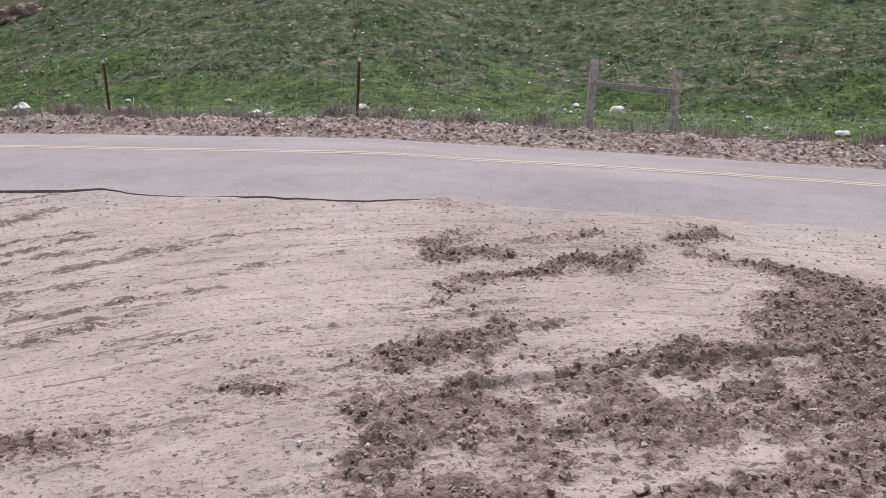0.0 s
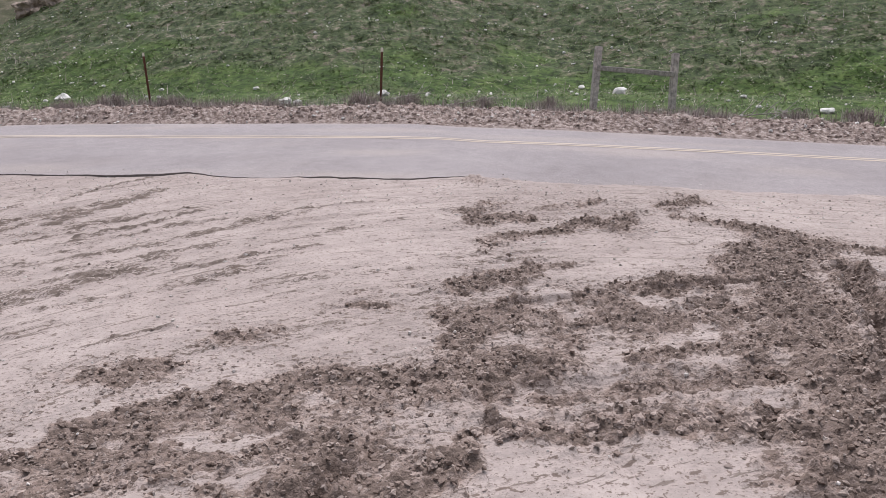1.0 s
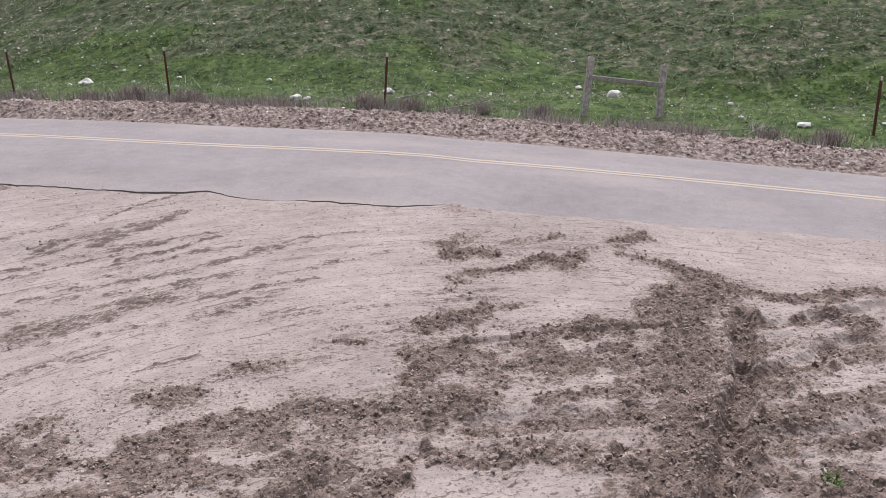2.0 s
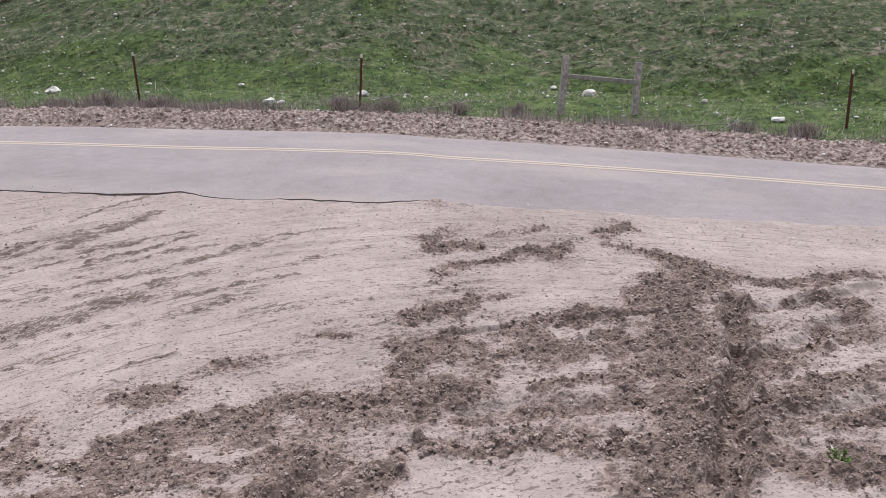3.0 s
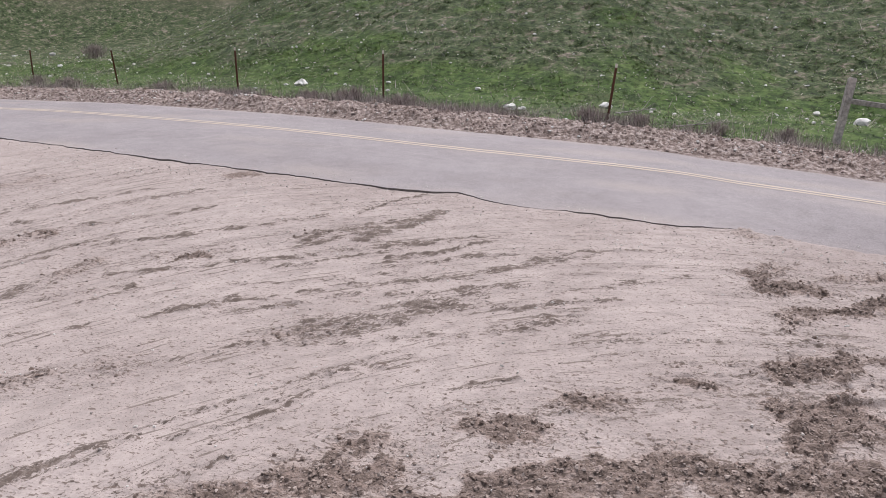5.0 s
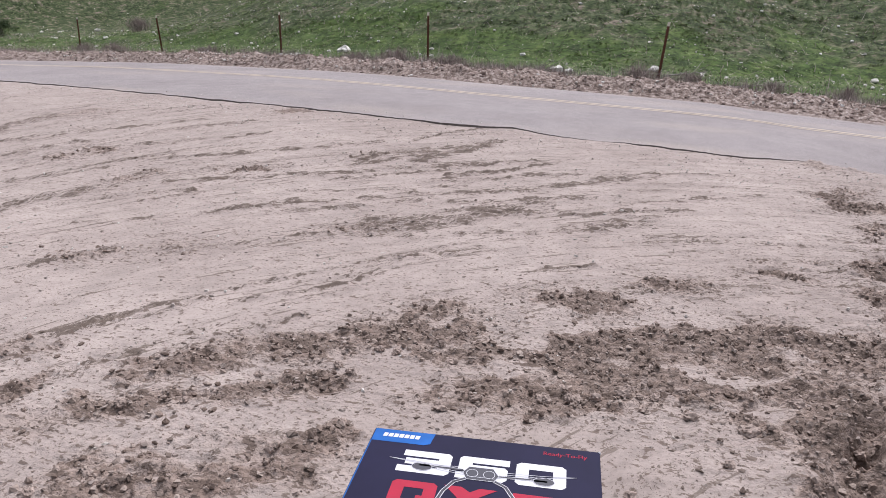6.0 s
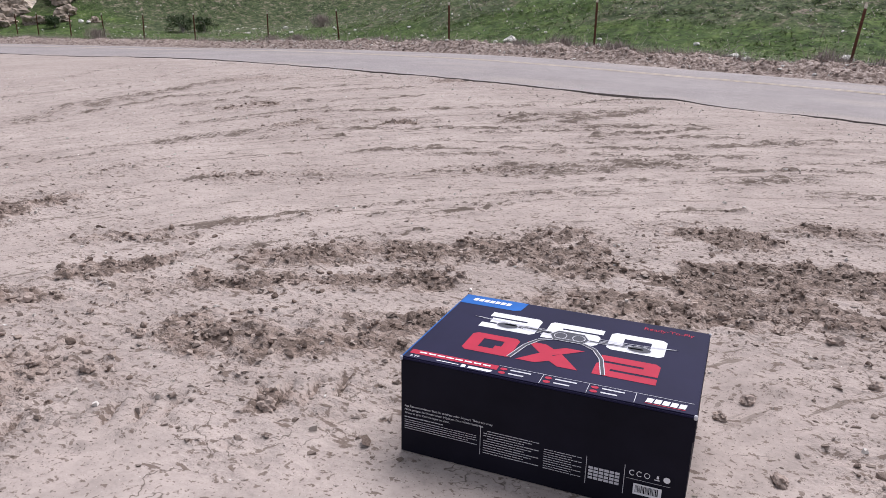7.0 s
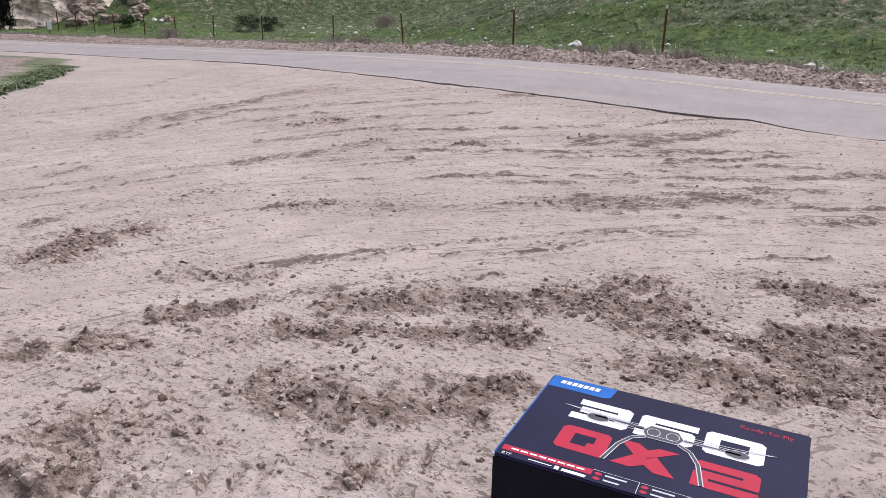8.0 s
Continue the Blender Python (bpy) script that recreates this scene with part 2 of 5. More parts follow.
# worn wheel marks on the dry lot: from, to, half width, strength
MARKS = [
    (-0.81, 4.71, -0.34, 5.41, 0.12, 0.9), (-0.45, 4.21, 0.23, 4.64, 0.04, 1.0), (0.18, 3.88, 1.22, 4.57, 0.1, 0.7), (-0.21, 3.11, 0.28, 3.41, 0.16, 0.8),
    (-0.72, 2.73, -0.24, 2.95, 0.2, 0.7), (0.31, 2.04, 0.67, 2.20, 0.03, 0.8), (-1.30, 4.34, -0.78, 4.95, 0.05, 0.8), (-1.73, 5.01, -1.39, 5.27, 0.07, 0.7),
    (0.56, 2.92, 1.00, 3.22, 0.12, 0.6), (-2.17, -0.01, -1.77, 0.35, 0.05, 0.4), (-1.71, 0.78, -1.16, 1.22, 0.07, 0.8), (-1.01, 1.27, -0.45, 1.84, 0.03, 0.7),
    (-3.27, 2.54, -2.85, 3.58, 0.12, 0.6), (-5.21, 3.69, -5.35, 5.84, 0.16, 0.7), (-5.06, 2.70, -5.56, 3.93, 0.16, 0.5), (-4.54, 3.70, -4.07, 4.59, 0.1, 0.6),
    (-3.05, 4.08, -1.73, 4.91, 0.06, 0.7), (-1.93, 2.76, -1.41, 3.13, 0.05, 0.8), (-1.52, 3.39, -0.32, 3.87, 0.05, 0.6), (-1.34, 4.54, -0.24, 5.51, 0.12, 0.8),
    (-0.21, 4.15, 0.60, 4.49, 0.05, 0.7), (-0.23, 2.19, -0.04, 2.40, 0.06, 0.6), (-4.81, 4.40, -4.33, 5.15, 0.12, 0.6), (-3.96, 1.40, -4.15, 1.80, 0.06, 0.6),
    (-3.08, 0.63, -3.05, 0.80, 0.06, 0.5), (-3.20, 2.59, -2.24, 3.29, 0.05, 0.6), (-3.72, 3.16, -3.23, 3.80, 0.05, 0.6), (-4.91, 2.82, -4.91, 4.33, 0.05, 0.8),
    (-5.41, 3.80, -5.39, 5.45, 0.04, 0.8), (-4.52, 4.79, -3.48, 5.95, 0.05, 0.7), (-3.76, 4.36, -2.49, 5.33, 0.05, 0.7), (-2.63, 3.43, -1.22, 4.17, 0.04, 0.8),
    (-1.74, 2.90, -0.35, 3.63, 0.04, 0.7), (-2.54, 2.28, -2.12, 2.62, 0.06, 0.6), (-1.02, 4.30, 0.27, 4.85, 0.05, 0.7), (-1.03, 5.43, -0.46, 6.37, 0.04, 0.8),
    (-0.27, 3.40, 0.84, 3.78, 0.06, 0.6), (-2.43, 1.43, -2.00, 1.93, 0.04, 0.6), (-1.70, 1.97, -0.96, 2.44, 0.05, 0.6), (-7.51, 5.43, -10.74, 10.55, 0.08, 0.5),
    (-6.63, 6.00, -7.79, 9.57, 0.06, 0.5), (-1.18, 0.71, -0.61, 1.15, 0.04, 0.6), (-0.78, 3.51, 0.20, 3.81, 0.05, 0.7), (-1.36, 3.81, -0.41, 4.44, 0.04, 0.7),
    (0.34, 3.17, 1.34, 3.58, 0.05, 0.6), (1.16, 1.92, 1.97, 2.25, 0.04, 0.4), (0.76, 3.63, 2.04, 4.20, 0.05, 0.5), (-0.75, 2.45, 0.31, 2.74, 0.05, 0.5),
    (-1.48, 3.94, -0.48, 4.65, 0.05, 0.7), (-1.45, 2.84, -0.55, 3.36, 0.06, 0.6), (-0.55, 4.07, 0.35, 4.70, 0.03, 0.9),
]


def near_stroke(x, y, stroke_, reach):
    """Which places lie in the box round a stroke."""
    x0, y0, x1, y1 = stroke_[:4]
    return np.nonzero((x > min(x0, x1) - reach) & (x < max(x0, x1) + reach) & (y > min(y0, y1) - reach) & (y < max(y0, y1) + reach))[0]


def in_lot(fn):
    """Work a field out inside the lot alone; 0 elsewhere."""
    def field(x, y):
        x, y = np.asarray(x, float), np.asarray(y, float)
        out = np.zeros(x.shape)
        ok = (x > -9) & (x < 8.5) & (y > -3) & (y < 9)
        if np.any(ok):
            out[ok] = fn(x[ok], y[ok])
        return out
    return field


@in_lot
def mud_depth(x, y):
    """0 to 1: how thick churned mud lies."""
    wx = x + 0.13 * perlin(x * 2.6, y * 2.6, 11) + 0.09 * perlin(x * 7, y * 7, 12) + 0.05 * perlin(x * 17, y * 17, 30)
    wy = y + 0.13 * perlin(x * 2.6, y * 2.6, 13) + 0.09 * perlin(x * 7, y * 7, 14) + 0.05 * perlin(x * 17, y * 17, 31)
    deep = np.zeros(np.shape(x))
    for row in MUD:
        half, thick = row[4:]
        k = near_stroke(wx, wy, row, half * 1.9)
        if len(k):
            deep[k] = np.maximum(deep[k], thick * (1 - smooth(half * 0.3, half * 1.8, to_stroke(wx[k], wy[k], *row[:4]))))
    return np.clip(deep * (0.82 + 0.8 * perlin(x * 4.5, y * 4.5, 15) + 0.7 * perlin(x * 13, y * 13, 16)), 0, 1)


@in_lot
def halo(x, y):
    """0 to 1: broken, trodden dirt round the mud."""
    wx = x + 0.30 * perlin(x * 1.7, y * 1.7, 17) + 0.10 * perlin(x * 6, y * 6, 18)
    wy = y + 0.30 * perlin(x * 1.7, y * 1.7, 19) + 0.10 * perlin(x * 6, y * 6, 20)
    near = np.zeros(np.shape(x))
    for row in MUD:
        half, thick = row[4:]
        k = near_stroke(wx, wy, row, half + 0.45)
        if len(k):
            near[k] = np.maximum(near[k], thick * (1 - smooth(half * 0.8, half + 0.42, to_stroke(wx[k], wy[k], *row[:4]))))
    for cx, cy, rx, ry in ((-0.8, 0.15, 1.0, 0.6), (3.4, 1.7, 1.7, 1.3), (4.8, 1.6, 1.2, 1.5)):
        near = np.maximum(near, 0.9 * (1 - smooth(0.6, 1.15, np.hypot((wx - cx) / rx, (wy - cy) / ry))))
    return np.clip(near * (0.75 + 1.1 * perlin(x * 3.1, y * 3.8, 29)), 0, 1)


def plates(x, y, fx, fy, steps, seed):
    """Flakes of crust with sharp rims, about -0.7 to 0.7."""
    q = fbm(x * fx, y * fy, 3, seed) * steps
    f = np.floor(q)
    return (f + smooth(0.40, 0.60, q - f)) / steps


def turning(x, y):
    """Old wheel marks run round a turning circle: radius and way along it."""
    r = np.sqrt((x - 3.2) ** 2 + (y + 2.5) ** 2 + 0.8 * np.clip(-1.5 - x, 0, 12) ** 3)
    return r, np.arctan2(x - 3.2, y + 2.5) * 6.0


@in_lot
def streaks(x, y):
    r, s = turning(x, y)
    r = r + 0.15 * perlin(x * 0.5, y * 0.5, 21)
    n = 0.6 * perlin(r * 3.2, s * 0.35, 22) + 0.5 * perlin(r * 8.5, s * 0.6, 23) + 0.45 * perlin(r * 19, s * 1.2, 24)
    n = n * smooth(-0.1, 0.5, near_edge(x) - y) * smooth(-8.5, -6, x) * (1 - 0.7 * smooth(4, 6, x))
    wx, wy = x + 0.10 * perlin(x * 2, y * 2, 25) + 0.05 * perlin(x * 7, y * 7, 125), y + 0.10 * perlin(x * 2, y * 2, 26) + 0.05 * perlin(x * 7, y * 7, 126)
    patchy = 0.70 + 0.9 * perlin(x * 6, y * 6, 27) + 0.5 * perlin(r * 15, s * 2.0, 127)
    for row in MARKS:
        half, strong = row[4:]
        k = near_stroke(wx, wy, row, half * 1.6)
        if len(k):
            n[k] = np.maximum(n[k], strong * (1 - smooth(half * 0.4, half * 1.5, to_stroke(wx[k], wy[k], *row[:4]))) * patchy[k])
    return n


def bank_top(x):
    """Where the loose spoil ends and the grass begins."""
    return np.minimum(fence_line(x), far_edge(x) + 2.9)


def grass_cover(x, y):
    d = y - bank_top(x)
    bank = smooth(-0.35, 0.25, d + 0.25 + 0.9 * perlin(x * 0.7, y * 0.9, 31) + 0.7 * perlin(x * 2.6, y * 2.6, 32))
    return bank


def bed_inside(x, y):
    """How many metres inside the planted bed beside the lot; minus outside."""
    edge = -0.66 * (x + 8.4) - 0.75 * (y - 4.0) + 0.35 * np.sin(np.clip((x + 14.5) / 6.0, 0, 1) * math.pi)
    return np.minimum(edge, near_edge(x) - 1.2 - y) + 0.25 * perlin(x * 0.9, y * 0.9, 33)


def coarse_cover(x, y):
    """Rank dark weeds higher up the hill."""
    d = y - fence_line(x)
    return smooth(0.25, 0.70, smooth(1.5, 9.5, d) + 1.2 * fbm(x * 0.26, y * 0.36, 4, 36))


def scrub_cover(x, y):
    """Brown scrub on the far slope."""
    away = np.hypot(x, y)
    far = smooth(58, 66, away + 4 * perlin(x * 0.15, y * 0.15, 34)) * smooth(-10, -20, x)
    return np.maximum(far, smooth(-40, -46, x + 2 * perlin(x * 0.3, y * 0.3, 38)) * smooth(0.8, 3.0, y - fence_line(x)) * 0.9)


def berm(x, y):
    """The bank of loose spoil beyond the road."""
    f = far_edge(x)
    d = y - bank_top(x)
    rise = smooth(0.0, 0.6, y - f) * (1 - smooth(-1.5, 0.1, d))
    return rise


def lugs(x, y):
    """Prints of a tractor tyre beside the carton."""
    along, off = (x + 1.15) * 0.77 + (y + 0.91) * 0.64, -(x + 1.15) * 0.64 + (y + 0.91) * 0.77
    band = smooth(0, 0.1, along) * (1 - smooth(1.1, 1.25, along)) * np.exp(-(off / 0.06) ** 4) * smooth(-0.35, 0.0, perlin(x * 4, y * 4, 70))
    return band * smooth(0.35, 0.75, np.sin((along - off * 0.27 + 0.012 * perlin(x * 9, y * 9, 76)) * 2 * math.pi / 0.070))


def ground_height(x, y):
    z = level(x, y)
    b = berm(x, y)
    k = np.nonzero(b > 0.01)[0]
    if len(k):
        xb, yb = x[k], y[k]
        z[k] += b[k] * (0.13 + 0.14 * fbm(xb * 1.1, yb * 1.1, 3, 51) + 0.05 * fbm(xb * 5, yb * 5, 2, 52) + 0.09 * domes(xb * 3.2, yb * 4, 53) + 0.07 * domes(xb * 7, yb * 9, 54) - 0.07)
    m, h = mud_depth(x, y), halo(x, y)
    k = np.nonzero((m > 0.02) | (h > 0.02))[0]
    if len(k):
        mw, hw, xw, yw = m[k], h[k], x[k], y[k]
        ux, uy = xw + 0.03 * perlin(xw * 9, yw * 9, 55), yw + 0.03 * perlin(xw * 9, yw * 9, 56)
        chunk = smooth(0.08, 0.30, mw * (0.6 + 0.8 * perlin(ux * 9, uy * 13, 61) + 0.8 * perlin(ux * 20, uy * 26, 73)))
        deep = 0.75 + 0.35 * smooth(1.2, 2.4, xw)
        heap = deep * (0.018 * domes(ux * 8, uy * 10, 57) + 0.024 * domes(ux * 17, uy * 20, 58) + 0.013 * domes(ux * 30, uy * 34, 59) - 0.020)
        crust = deep * (0.022 * plates(ux, uy, 4, 8, 2, 62) + 0.026 * plates(ux, uy, 11, 17, 2, 63))
        z[k] += chunk * heap + np.maximum(hw, smooth(0.0, 0.4, mw)) * crust
    st = streaks(x, y)
    lot = (1 - smooth(0.0, 0.3, y - near_edge(x))) * smooth(-22, -14, x)
    k = np.nonzero(st > 0.08)[0]
    if len(k):
        z[k] += lot[k] * 0.022 * smooth(0.1, 0.45, st[k]) * plates(x[k], y[k], 8, 15, 2, 75)
    z = z + lot * (0.012 * st + 0.02 * fbm(x * 0.6, y * 0.6, 3, 64))
    wx, wy = x + 0.05 * perlin(x * 3, y * 3, 66), y + 0.05 * perlin(x * 3, y * 3, 67)
    for row in RUTS:
        half, depth = row[4:]
        k = near_stroke(wx, wy, row, half * 3.6)
        if len(k):
            xr, yr = x[k], y[k]
            q = to_stroke(wx[k], wy[k], *row[:4]) / half
            z[k] += 0.018 * domes(xr * 12, yr * 14, 74) * np.exp(-(q / 2.2) ** 4) - depth * np.exp(-q ** 4) + depth * 0.32 * np.exp(-((q - 1.55) / 0.45) ** 2) * (0.5 + 1.6 * plates(xr, yr, 9, 12, 2, 68))
    z = z - 0.026 * lugs(x, y)
    near_box = np.exp(-(np.maximum(np.abs(x - 0.3) - 0.36, 0) ** 2 + np.maximum(np.abs(y + 0.2) - 0.26, 0) ** 2) / 0.01)
    z = z * (1 - near_box) + near_box * np.minimum(z, -0.002)
    road = smooth(0.05, 0.16, y - near_edge(x)) * (1 - smooth(-0.06, 0.02, y - far_edge(x)))
    z = np.where(road > 0, z * (1 - road) + road * (level(x, y) - 0.06), z)
    bed = smooth(0.0, 0.8, bed_inside(x, y))
    return z + bed * (0.03 + 0.05 * fbm(x * 0.7, y * 0.7, 3, 69))


# ---------------------------------------------------------------- materials
def material(name, rough=0.9, spec=0.25):
    m = bpy.data.materials.new(name)
    m.use_nodes = True
    b = m.node_tree.nodes["Principled BSDF"]
    b.inputs["Roughness"].default_value = rough
    b.inputs["Specular IOR Level"].default_value = spec
    return m, m.node_tree, b


def node(t, kind, **kw):
    n = t.nodes.new(kind)
    for key, value in kw.items():
        n.inputs[key.replace("_", " ")].default_value = value
    return n


def noise_tex(t, scale, detail=4.0, rough=0.6, where=None):
    n = node(t, "ShaderNodeTexNoise", Scale=scale, Detail=detail, Roughness=rough)
    if where is None:
        where = t.nodes.new("ShaderNodeTexCoord").outputs["Object"]
    t.links.new(where, n.inputs["Vector"])
    return n.outputs["Fac"]


def ramp(t, fac, *stops):
    n = t.nodes.new("ShaderNodeValToRGB")
    while len(n.color_ramp.elements) < len(stops):
        n.color_ramp.elements.new(0.5)
    for el, (p, c) in zip(n.color_ramp.elements, stops):
        el.position, el.color = p, (*(c if len(c) == 3 else (c[0],) * 3), 1)
    t.links.new(fac, n.inputs["Fac"])
    return n.outputs["Color"]


def mix(t, fac, a, b, how="MIX"):
    n = t.nodes.new("ShaderNodeMix")
    n.data_type, n.blend_type = "RGBA", how
    for sock, value in ((n.inputs["Factor"], fac), (n.inputs["A"], a), (n.inputs["B"], b)):
        if isinstance(value, bpy.types.NodeSocket):
            t.links.new(value, sock)
        else:
            sock.default_value = value if isinstance(value, float) else (*value, 1)
    return n.outputs["Result"]


def bumped(t, b, height, strength=0.5, distance=0.02):
    n = node(t, "ShaderNodeBump", Distance=distance)
    if isinstance(strength, float):
        n.inputs["Strength"].default_value = strength
    else:
        t.links.new(strength, n.inputs["Strength"])
    t.links.new(height, n.inputs["Height"])
    t.links.new(n.outputs["Normal"], b.inputs["Normal"])


def calc(t, how, a, b=0.0):
    n = t.nodes.new("ShaderNodeMath")
    n.operation = how
    for sock, value in zip(n.inputs, (a, b)):
        if isinstance(value, bpy.types.NodeSocket):
            t.links.new(value, sock)
        else:
            sock.default_value = value
    return n.outputs[0]


def plain(name, color, rough=0.6, spec=0.3, metal=0.0, vary=0.15, scale=20.0, bump=0.0):
    m, t, b = material(name, rough, spec)
    b.inputs["Metallic"].default_value = metal
    f = noise_tex(t, scale)
    low, high = tuple(c * (1 - vary) for c in color), tuple(min(1, c * (1 + vary)) for c in color)
    t.links.new(ramp(t, f, (0.3, low), (0.7, high)), b.inputs["Base Color"])
    if bump:
        bumped(t, b, f, bump, 0.01)
    return m


def by_piece(name, stops, rough=0.95, spec=0.1, grain=60.0, vary=0.3, bump=0.0):
    """Each loose piece takes its own shade."""
    m, t, b = material(name, rough, spec)
    g = t.nodes.new("ShaderNodeNewGeometry")
    c = ramp(t, g.outputs["Random Per Island"], *stops)
    f = noise_tex(t, grain)
    t.links.new(mix(t, vary, c, ramp(t, f, (0.3, (0.35,)), (0.7, (1.0,))), "MULTIPLY"), b.inputs["Base Color"])
    if bump:
        bumped(t, b, noise_tex(t, 130, 5), bump, 0.012)
    return m


DRY, DRY_PALE, DRY_DARK = (0.370, 0.308, 0.275), (0.455, 0.386, 0.346), (0.22, 0.178, 0.150)
MUD_CREVICE_DARK, MUD_MID = (0.140, 0.104, 0.084), (0.405, 0.322, 0.274)


def ground_material():
    m, t, b = material("earth", 0.95, 0.15)
    zone = t.nodes.new("ShaderNodeAttribute")
    zone.attribute_name = "zones"
    parts = t.nodes.new("ShaderNodeSeparateColor")
    t.links.new(zone.outputs["Color"], parts.inputs["Color"])
    mud, grass, spoil = parts.outputs[0], parts.outputs[1], parts.outputs[2]
    wear = t.nodes.new("ShaderNodeAttribute")
    wear.attribute_name = "wear"
    broad, mid, fine = noise_tex(t, 0.7, 5), noise_tex(t, 6, 6), noise_tex(t, 70, 5)
    speck, grit, clump = noise_tex(t, 150, 3), noise_tex(t, 260, 3), noise_tex(t, 32, 6, 0.7)
    dirt = ramp(t, broad, (0.30, DRY), (0.62, DRY_PALE))
    dirt = mix(t, 0.4, dirt, ramp(t, mid, (0.32, (0.65,)), (0.58, (1.0,))), "MULTIPLY")
    lane = t.nodes.new("ShaderNodeAttribute")
    lane.attribute_name = "lane"
    short_way = t.nodes.new("ShaderNodeMapping")
    short_way.inputs["Scale"].default_value = (1.7, 2.2, 1.0)
    t.links.new(lane.outputs["Vector"], short_way.inputs["Vector"])
    rim_shade = noise_tex(t, 26, 4, 0.7, short_way.outputs["Vector"])
    ribs = noise_tex(t, 9, 5, 0.6, lane.outputs["Vector"])
    dirt = mix(t, 0.35, dirt, ramp(t, ribs, (0.36, (0.62,)), (0.56, (1.0,))), "MULTIPLY")
    dirt = mix(t, calc(t, "MULTIPLY", wear.outputs["Fac"], 0.06), dirt, DRY_DARK)
    long_way = t.nodes.new("ShaderNodeMapping")
    long_way.inputs["Scale"].default_value = (1.0, 0.22, 1.0)
    t.links.new(lane.outputs["Vector"], long_way.inputs["Vector"])
    thin = noise_tex(t, 34, 3, 0.6, long_way.outputs["Vector"])
    thin = calc(t, "ADD", thin, calc(t, "MULTIPLY", calc(t, "ADD", wear.outputs["Fac"], calc(t, "MULTIPLY", broad, 0.20)), 0.13))
    dried = t.nodes.new("ShaderNodeAttribute")
    dried.attribute_name = "dried"
    far_off = calc(t, "SUBTRACT", 1.0, dried.outputs["Fac"])
    dirt = mix(t, calc(t, "MULTIPLY", far_off, ramp(t, thin, (0.645, (0.0,)), (0.672, (0.8,)))), dirt, (0.17, 0.135, 0.112))
    # dark dashes put in for shadows at crust rims, thicker along wheel marks
    broken = calc(t, "ADD", rim_shade, calc(t, "MULTIPLY", wear.outputs["Fac"], 0.20))
    dirt = mix(t, calc(t, "MULTIPLY", far_off, ramp(t, broken, (0.64, (0.0,)), (0.67, (0.9,)))), dirt, (0.135, 0.105, 0.086))
    dirt = mix(t, ramp(t, calc(t, "ADD", speck, calc(t, "MULTIPLY", wear.outputs["Fac"], 0.08)), (0.63, (0.0,)), (0.69, (0.85,))), dirt, (0.11, 0.085, 0.068))
    dirt = mix(t, 0.22, dirt, ramp(t, clump, (0.34, (0.55,)), (0.50, (1.0,))), "MULTIPLY")
    dirt = mix(t, 0.25, dirt, ramp(t, fine, (0.33, (0.5,)), (0.52, (1.0,))), "MULTIPLY")
    wander = noise_tex(t, 2.6, 5, 0.55)
    line = calc(t, "ABSOLUTE", calc(t, "SUBTRACT", wander, 0.5))
    crack = calc(t, "MULTIPLY", ramp(t, line, (0.0016, (1.0,)), (0.0042, (0.0,))), ramp(t, noise_tex(t, 2.9, 3), (0.47, (0.0,)), (0.52, (0.95,))))
    crack = calc(t, "MULTIPLY", crack, dried.outputs["Fac"])
    dirt = mix(t, crack, dirt, (0.10, 0.078, 0.062))
    dirt = mix(t, ramp(t, grit, (0.68, (0.0,)), (0.74, (0.8,))), dirt, (0.66, 0.61, 0.56))
    flat_way = t.nodes.new("ShaderNodeMapping")
    flat_way.inputs["Scale"].default_value = (0.62, 1.15, 1.0)
    t.links.new(t.nodes.new("ShaderNodeTexCoord").outputs["Object"], flat_way.inputs["Vector"])
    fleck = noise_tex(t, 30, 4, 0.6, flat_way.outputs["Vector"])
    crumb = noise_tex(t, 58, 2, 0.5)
    cell = node(t, "ShaderNodeTexVoronoi", Scale=44.0)
    t.links.new(mix(t, 0.02, flat_way.outputs["Vector"], node(t, "ShaderNodeTexNoise", Scale=40.0).outputs["Color"], "ADD"), cell.inputs["Vector"])
    wet = mix(t, 0.45, MUD_MID, ramp(t, cell.outputs["Color"], (0.1, (0.5,)), (0.9, (1.0,))), "MULTIPLY")
    wet = mix(t, ramp(t, clump, (0.47, (0.0,)), (0.55, (0.7,))), wet, DRY)
    wet = mix(t, ramp(t, calc(t, "ADD", mud, calc(t, "MULTIPLY", calc(t, "SUBTRACT", mid, 0.5), 1.2)), (0.50, (0.0,)), (0.72, (1.0,))), wet, mix(t, 0.75, wet, (0.58, 0.53, 0.50), "MULTIPLY"))
    soak = calc(t, "ADD", mud, calc(t, "MULTIPLY", calc(t, "SUBTRACT", clump, 0.5), 1.1))
    col = mix(t, ramp(t, soak, (0.24, (0.0,)), (0.50, (1.0,))), dirt, wet)
    # dark flecks in mud: damp soil plus crevice shade painted into the colour
    crevice_dark = calc(t, "ADD", calc(t, "MULTIPLY", mud, 0.12), fleck)
    col = mix(t, ramp(t, crevice_dark, (0.615, (0.0,)), (0.645, (0.85,))), col, MUD_CREVICE_DARK)
    crevice_dark = calc(t, "ADD", calc(t, "MULTIPLY", mud, 0.09), crumb)
    col = mix(t, ramp(t, crevice_dark, (0.63, (0.0,)), (0.665, (0.75,))), col, MUD_CREVICE_DARK)
    loose = ramp(t, noise_tex(t, 12, 8, 0.75), (0.39, (0.095, 0.068, 0.056)), (0.49, (0.25, 0.190, 0.160)), (0.60, (0.49, 0.415, 0.37)))
    loose = mix(t, 0.5, loose, ramp(t, clump, (0.36, (0.35,)), (0.52, (1.0,))), "MULTIPLY")
    col = mix(t, spoil, col, loose)
